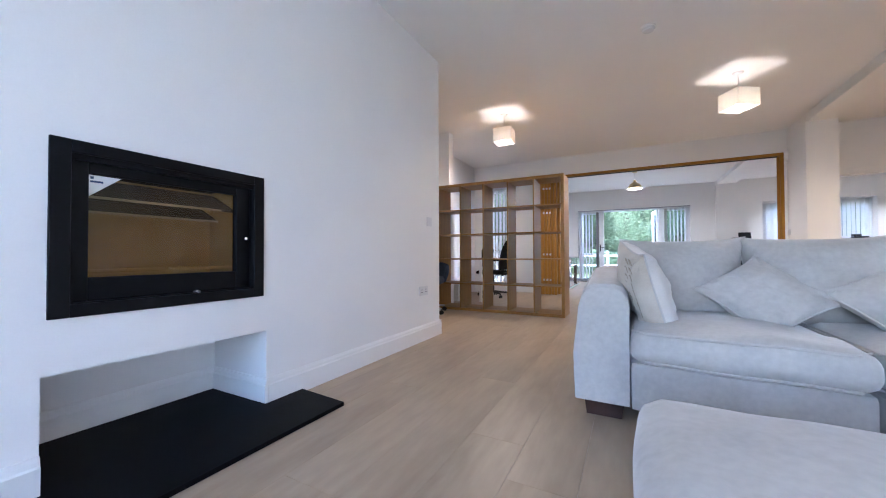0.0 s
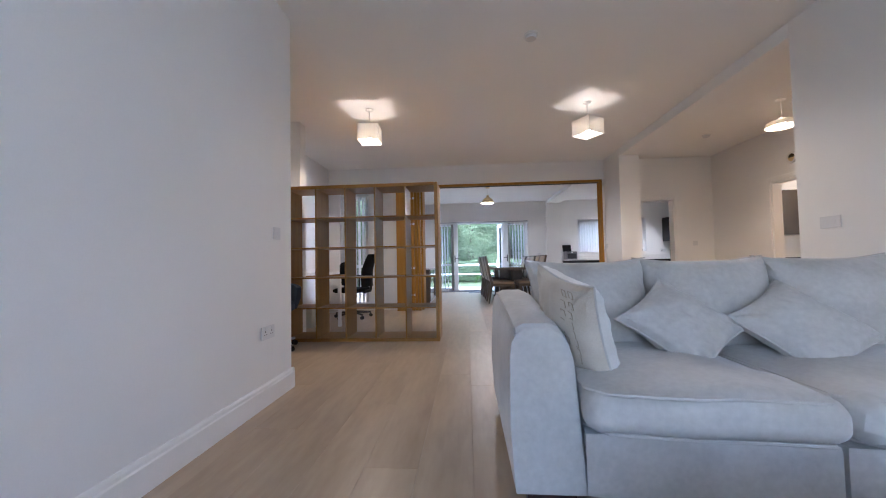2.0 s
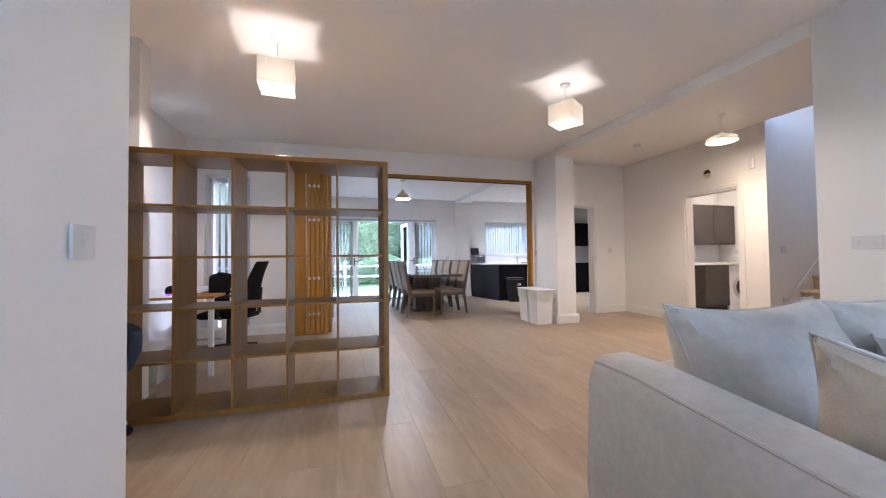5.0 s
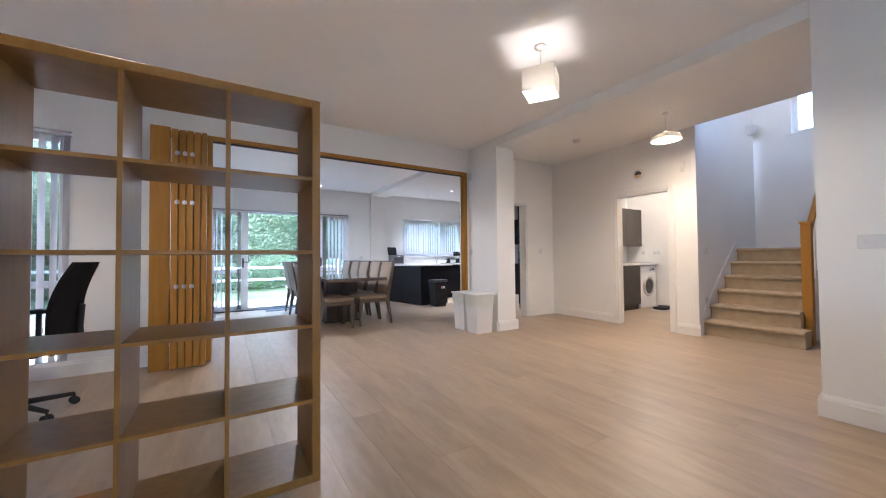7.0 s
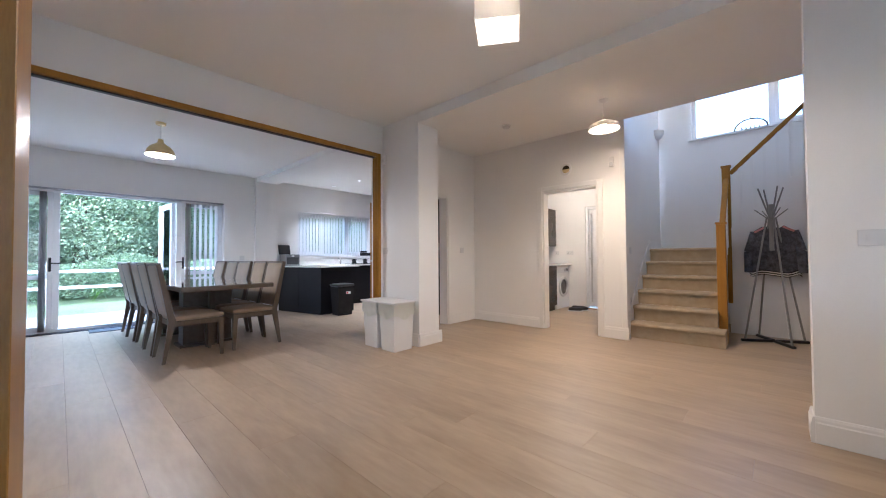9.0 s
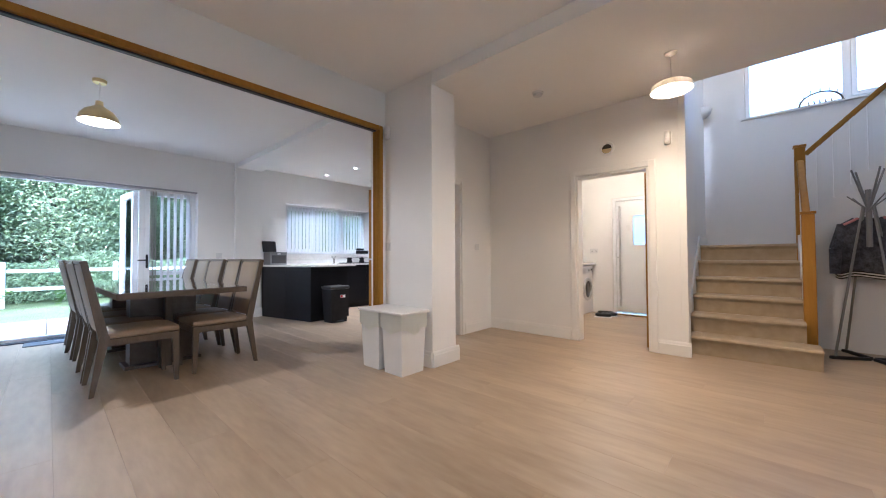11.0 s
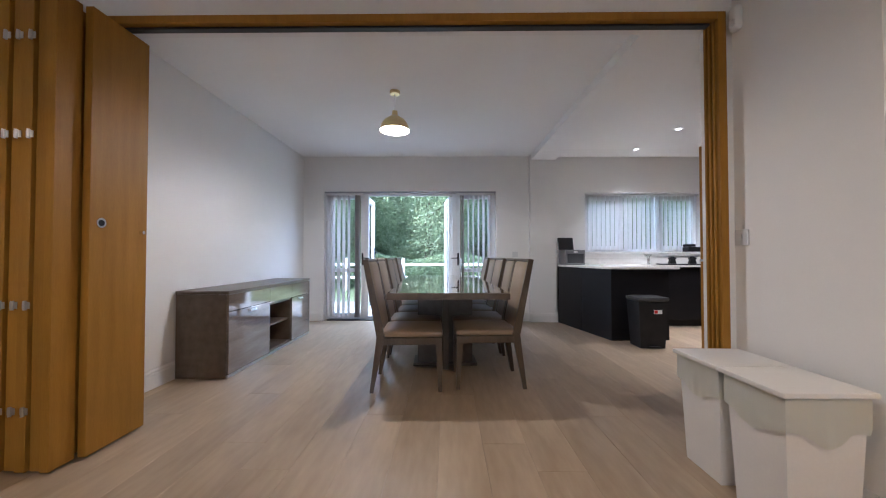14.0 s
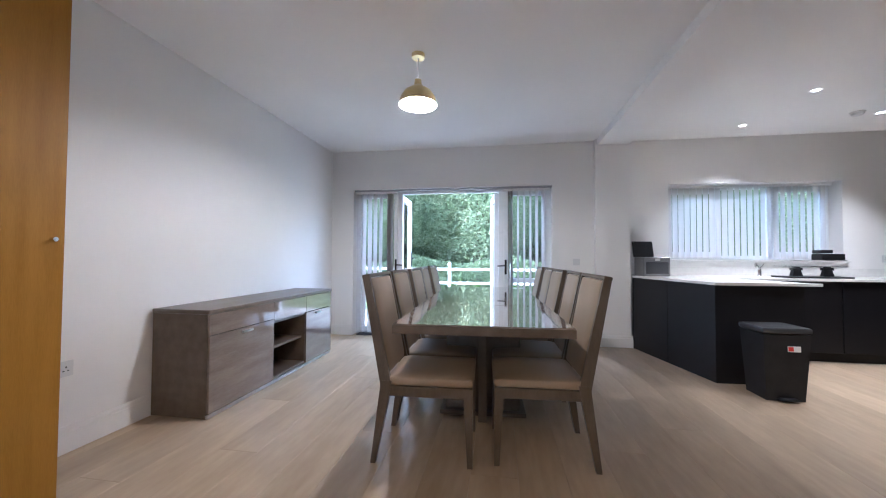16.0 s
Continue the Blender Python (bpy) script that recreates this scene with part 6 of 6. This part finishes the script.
def coat_stand():
    t = thing("coat_stand", (5.10, 4.32, 0), "slim metal coat stand with splayed legs and branching hooks", "coat stand")
    for k in range(4):
        a = 0.5 + k * math.pi / 2
        c, s = math.cos(a), math.sin(a)
        part("leg", tube(bmesh.new(), (0.30 * c, 0.30 * s, 0.03), (0.045 * c, 0.045 * s, 1.50), 0.011, 0.009, 10), STANDGREY, t)
        part("foot", tilted(B(0.02, 0.34, -0.02, 0.02, 0.0, 0.03, 0.006, 1), pose(0, 0, 0, 0, 0, math.degrees(a))), BLACKPLASTIC, t, "dark foot bar")
        bm = bmesh.new()
        tube(bm, (0.015 * c, 0.015 * s, 1.50), (0.13 * c, 0.13 * s, 1.86), 0.010, 0.008, 8)
        tube(bm, (0.02 * s, 0.02 * c, 1.44), (0.17 * s, -0.17 * c, 1.60), 0.007, 0.006, 8)
        part("hook", bm, STANDGREY, t)
    part("pole", tube(bmesh.new(), (0, 0, 1.1), (0, 0, 1.66), 0.022, seg=14), STANDGREY, t)
    j = thing("hanging_jacket", (5.25, 4.30, 0.79), "navy patterned bomber jacket with striped hem hanging on the coat stand", "jacket")
    def shell(z0, z1, bulge, k0=0.0):
        bm = bmesh.new()
        rows = []
        for i in range(15):
            v = i / 14
            z = z0 + (z1 - z0) * v
            zz = (z - 0.0) / 0.6
            ry = 0.235 - 0.04 * max(0, zz - 0.75) / 0.25 - 0.09 * max(0, zz - 0.88) / 0.12 + bulge
            rx = 0.085 + 0.04 * math.sin(min(1, zz) * 3) + bulge
            rows.append([bm.verts.new((rx * math.cos(a) * (1 + 0.12 * noise.noise(Vector((math.cos(a) * 2, math.sin(a) * 2, z * 4)))), ry * math.copysign(abs(math.sin(a)) ** 0.7, math.sin(a)), z + 0.015 * math.sin(a * 5))) for a in np.linspace(0, 2 * math.pi, 36, endpoint=False)])
        for a, b in zip(rows, rows[1:]):
            for i in range(36):
                bm.faces.new((a[i], a[(i + 1) % 36], b[(i + 1) % 36], b[i]))
        return bm
    part("body", shell(0.06, 0.60, 0), JACKET, j, smooth=True)
    part("hem", shell(0.0, 0.06, 0.003), BLACKMESH, j, smooth=True)
    part("stripe", shell(0.012, 0.024, 0.008), CREAMTRIM, j, "cream hem stripe", smooth=True)
    part("stripe", shell(0.038, 0.05, 0.008), CREAMTRIM, j, "cream hem stripe", smooth=True)
    for s in (-1, 1):
        bm = bmesh.new()
        tube(bm, (-0.03, s * 0.17, 0.54), (-0.06, s * 0.235, 0.30), 0.052, 0.05, 14), tube(bm, (-0.06, s * 0.235, 0.30), (-0.065, s * 0.245, 0.04), 0.05, 0.04, 14)
        part("sleeve", bm, JACKET, j, smooth=True)
        part("shoulder_stripe", tube(bmesh.new(), (-0.075, s * 0.08, 0.60), (-0.085, s * 0.18, 0.54), 0.012, seg=8), PINKTRIM, j, "pink shoulder stripe")


coat_stand()


# ---- garden ----
structure("ground", B(-60, 60, 12.06, 90, -0.30, -0.16), GRASS, "mown green lawn", "lawn")
structure("ground_side", B(-60, -3.36, -30, 12.05, -0.30, -0.16), GRASS, "green lawn beside the house", "lawn")
structure("ground_front", B(-3.35, 60, -30, -2.21, -0.30, -0.16), GRASS, "green lawn in front of the house", "lawn")
structure("ground_east", B(6.66, 60, -2.2, 12.05, -0.30, -0.16), GRASS, "green lawn on the far side of the house", "lawn")
patio = structure("pavement", B(-4.6, 7, 12.051, 14.6, -0.158, -0.085), UNDER, "joints between the patio slabs", "patio")
slab_me = None
for i in range(15):
    for j in range(4):
        bm = B(-0.297, 0.297, -0.297, 0.297, -0.08, -0.045, 0.006, 1) if slab_me is None else None
        o = part("paving_slab", bm, PAVING, patio) if bm else new("paving_slab", slab_me)
        slab_me = o.data
        o.parent = patio
        o.matrix_basis = pose(-4.2 + i * 0.605, 12.37 + j * 0.605, random.uniform(-0.003, 0.002))


def rail_fence():
    t = thing("post_and_rail_fence", (0, 18.6, -0.17), "white painted post and rail fence along the lawn", "fence")
    for k in range(14):
        x = -13 + 2.0 * k
        part("post", B(x - 0.05, x + 0.05, -0.05, 0.05, 0, 1.12, 0.008, 1), FENCE, t)
        for z in (0.45, 0.90):
            part("rail", B(x + 0.051, x + 1.949, -0.025, 0.025, z - 0.04, z + 0.04, 0.006, 1), FENCE, t)


rail_fence()


def board_fence(x, y0, y1, name, label):
    t = thing(name, (x, y0, -0.17), label, "fence")
    n = int((y1 - y0) / 0.14)
    me = None
    for k in range(n):
        if me is None:
            o = part("fence_board", B(0, 0.02, 0.0, 0.125, 0.05, 1.7, 0.003, 1), LARCH, t)
            me = o.data
        else:
            o = new("fence_board", me)
            o.parent = t
        o.location = (0.0, k * 0.14, random.uniform(-0.01, 0.01))
    for z in (0.4, 1.3):
        part("fence_rail", B(0.021, 0.06, 0, n * 0.14, z, z + 0.08), LARCH, t)


board_fence(-6.5, 8.6, 19.5, "board_fence", "weathered close-boarded timber fence beside the garden")


def leaf_cloud(n, radius, center, size, rng, squash=1.0, hollow=0.35):
    """Vertices and faces of many small leaf blades spread in clumps through an uneven crown."""
    clumps = []
    for _ in range(max(8, n // 140)):
        d = Vector((rng.gauss(0, 1), rng.gauss(0, 1), rng.gauss(0, 1))).normalized()
        r = radius * (hollow + (1 - hollow) * rng.random() ** 0.5)
        clumps.append((Vector(center) + Vector((d.x * r, d.y * r, d.z * r * squash)), radius * rng.uniform(0.16, 0.34)))
    vs, fs = [], []
    for _ in range(n):
        c, cr = rng.choice(clumps)
        p = c + Vector((rng.gauss(0, cr * 0.55), rng.gauss(0, cr * 0.55), rng.gauss(0, cr * 0.5)))
        a = Vector((rng.gauss(0, 1), rng.gauss(0, 1), rng.gauss(0, 0.7))).normalized()
        b = a.orthogonal().normalized()
        s = size * rng.uniform(0.6, 1.3)
        k = len(vs)
        vs += [p - a * s, p + b * s * 0.45, p + a * s, p - b * s * 0.45]
        fs.append((k, k + 1, k + 2, k + 3))
    return vs, fs


def tree(name, h, radius, n, size, material, label, seed, squash=1.1, low=0.45):
    rng = random.Random(seed)
    t = thing(name, (0, 0, 0), label, "tree", "garden trees")
    bm = bmesh.new()
    p = Vector((0, 0, -0.1))
    r = 0.035 * h
    for k in range(6):
        q = p + Vector((rng.uniform(-0.12, 0.12), rng.uniform(-0.12, 0.12), h * 0.13))
        tube(bm, p, q, r, r * 0.82, 9)
        for _ in range(2 if k > 1 else 0):
            a = rng.uniform(0, 6.28)
            e = q + Vector((math.cos(a), math.sin(a), rng.uniform(0.5, 1.1))) * radius * 0.55
            tube(bm, q, e, r * 0.45, r * 0.12, 6)
        p, r = q, r * 0.82
    part("trunk", bm, BARK, t, smooth=True)
    vs, fs = leaf_cloud(n, radius, (0, 0, h * low + radius * 0.55), size, rng, squash)
    me = bpy.data.meshes.new("crown")
    me.from_pydata([tuple(v) for v in vs], [], fs)
    me.materials.append(material)
    o = new("crown", me)
    o.parent = t
    return t


birch = tree("birch_tree", 7.5, 2.6, 90000, 0.05, LEAFPALE, "pale green leafy birch tree behind the fence", 3, 1.25, 0.36)
birch.matrix_basis = pose(-0.2, 21.6, -0.17)
copy_thing(birch, pose(4.6, 22.5, -0.17, 0, 0, 70))
oak_t = tree("broadleaf_tree", 8.5, 3.4, 60000, 0.07, LEAF, "dense dark green broadleaf tree at the garden end", 8, 1.15, 0.3)
oak_t.matrix_basis = pose(-6.2, 24.5, -0.17)
for px, py, rz, s in ((-12.5, 26, 40, 1), (2.6, 26.5, 120, 1), (8.6, 25, 200, 1), (13.5, 24, 300, 1), (-2.5, 28.5, 20, 1), (-18.5, 24, 90, 1)):
    copy_thing(oak_t, pose(px, py, -0.17, 0, 0, rz))
copy_thing(birch, pose(-4.4, 20.9, -0.17, 0, 0, 250))
copy_thing(birch, pose(-8.8, 21.4, -0.17, 0, 0, 160))


def hedge(name, x0, x1, y, h, n, seed, size, material):
    rng = random.Random(seed)
    vs, fs = [], []
    for _ in range(n):
        x = rng.uniform(x0, x1)
        top = h * (0.8 + 0.35 * noise.noise(Vector((x * 0.6, seed, 0))))
        p = Vector((x, y + rng.gauss(0, 0.45), rng.uniform(-0.1, top)))
        a = Vector((rng.gauss(0, 1), rng.gauss(0, 1), rng.gauss(0, 0.8))).normalized()
        b = a.orthogonal().normalized()
        s = size * rng.uniform(0.65, 1.4)
        k = len(vs)
        vs += [p - a * s, p + b * s * 0.5, p + a * s, p - b * s * 0.5]
        fs.append((k, k + 1, k + 2, k + 3))
    me = bpy.data.meshes.new(name)
    me.from_pydata([tuple(v) for v in vs], [], fs)
    me.materials.append(material)
    return tagged(new(name, me), "thick green shrubs growing behind the white fence", "hedge", "", "stuff")


hedge("shrubs", -14, 14, 20.0, 1.3, 90000, 5, 0.034, LEAF)
hedge("shrubs", -20, 20, 28.5, 7.0, 130000, 9, 0.10, LEAFPALE)


def fern(place, seed):
    rng = random.Random(seed)
    vs, fs = [], []
    for f in range(16):
        a = rng.uniform(0, 6.28)
        L = rng.uniform(0.28, 0.45)
        for k in range(14):
            u = k / 14
            c = Vector((math.cos(a) * L * u, math.sin(a) * L * u, 0.42 * math.sin(u * 2.3) * L / 0.4))
            sd = Vector((-math.sin(a), math.cos(a), 0.1)) * 0.09 * (1 - u) ** 0.7
            for s in (-1, 1):
                i = len(vs)
                fw = Vector((math.cos(a), math.sin(a), 0)) * 0.022
                vs += [c - fw, c + sd * s, c + fw]
                fs.append((i, i + 1, i + 2))
    me = bpy.data.meshes.new("fronds")
    me.from_pydata([tuple(v) for v in vs], [], fs)
    me.materials.append(FERN)
    t = thing("fern", place, "bright green fern growing at the lawn edge", "plant", "ferns along the fence")
    o = new("fronds", me)
    o.parent = t


for k, fx in enumerate((-2.3, -1.1, -0.1, 0.9, 1.5, 2.7, -3.6)):
    fern((fx, 18.1 + 0.15 * (k % 3), -0.17), 40 + k)

house = thing("neighbour_house", (-12.0, 17.0, -0.17), "red brick neighbouring house with a tiled roof beyond the fence", "house")
part("wall", B(-3.5, 3.5, 0, 6, 0, 4.6), BRICK, house)
part("roof", extrude_profile(bmesh.new(), [(-0.4, 4.6), (6.4, 4.6), (3, 7.2)], "x", -3.8, 3.8), ROOFTILE, house)
for wx in (-2.0, 1.2):
    w = part("window", B(wx - 0.6, wx + 0.6, -0.05, 0.02, 1.9, 3.1), UPVC, house)
    part("pane", B(wx - 0.52, wx + 0.52, -0.06, -0.052, 1.98, 3.02), mat("dark_far_pane", (0.05, 0.06, 0.07), 0.1), w)


# ---- floor planks ----
PW, PL = 0.24, 2.0
floor = bpy.data.objects["floor_base"]
plank_me = {}
rest = bmesh.new()


def plank(x0, y0, y1, single):
    L = round(y1 - y0, 2)
    if L < 0.05:
        return
    if single:
        if L not in plank_me:
            me_ob = part("plank", B(0.0004, PW - 0.0004, 0.0004, L - 0.0004, -0.013, 0.0, 0.0008, 1), PLANK, floor)
            plank_me[L] = me_ob.data
            o = me_ob
        else:
            o = new("plank", plank_me[L])
            o.parent = floor
        o.location = (x0, y0, 0)
    else:
        box(rest, x0 + 0.0008, x0 + PW - 0.0008, y0 + 0.0008, y1 - 0.0008, -0.013, 0.0)


shift = (0.0, 0.7, 1.4, 0.35, 1.05, 1.75)
row = 0
x = -3.35
while x < 6.6:
    y = -2.2 - shift[row % 6]
    while y < 12.2:
        a, b = max(y, -2.2), min(y + PL, 12.2)
        single = -1.95 <= x <= 4.0 and a >= 0.3 and b <= 12.2 and not (x > 2.2 and b < 4.2)
        plank(x, a, b, single)
        y += PL
    x += PW
    row += 1
ob = mesh_object("plank_rest", rest, PLANK)
ob.parent = floor
tagged(ob, kind="stuff")
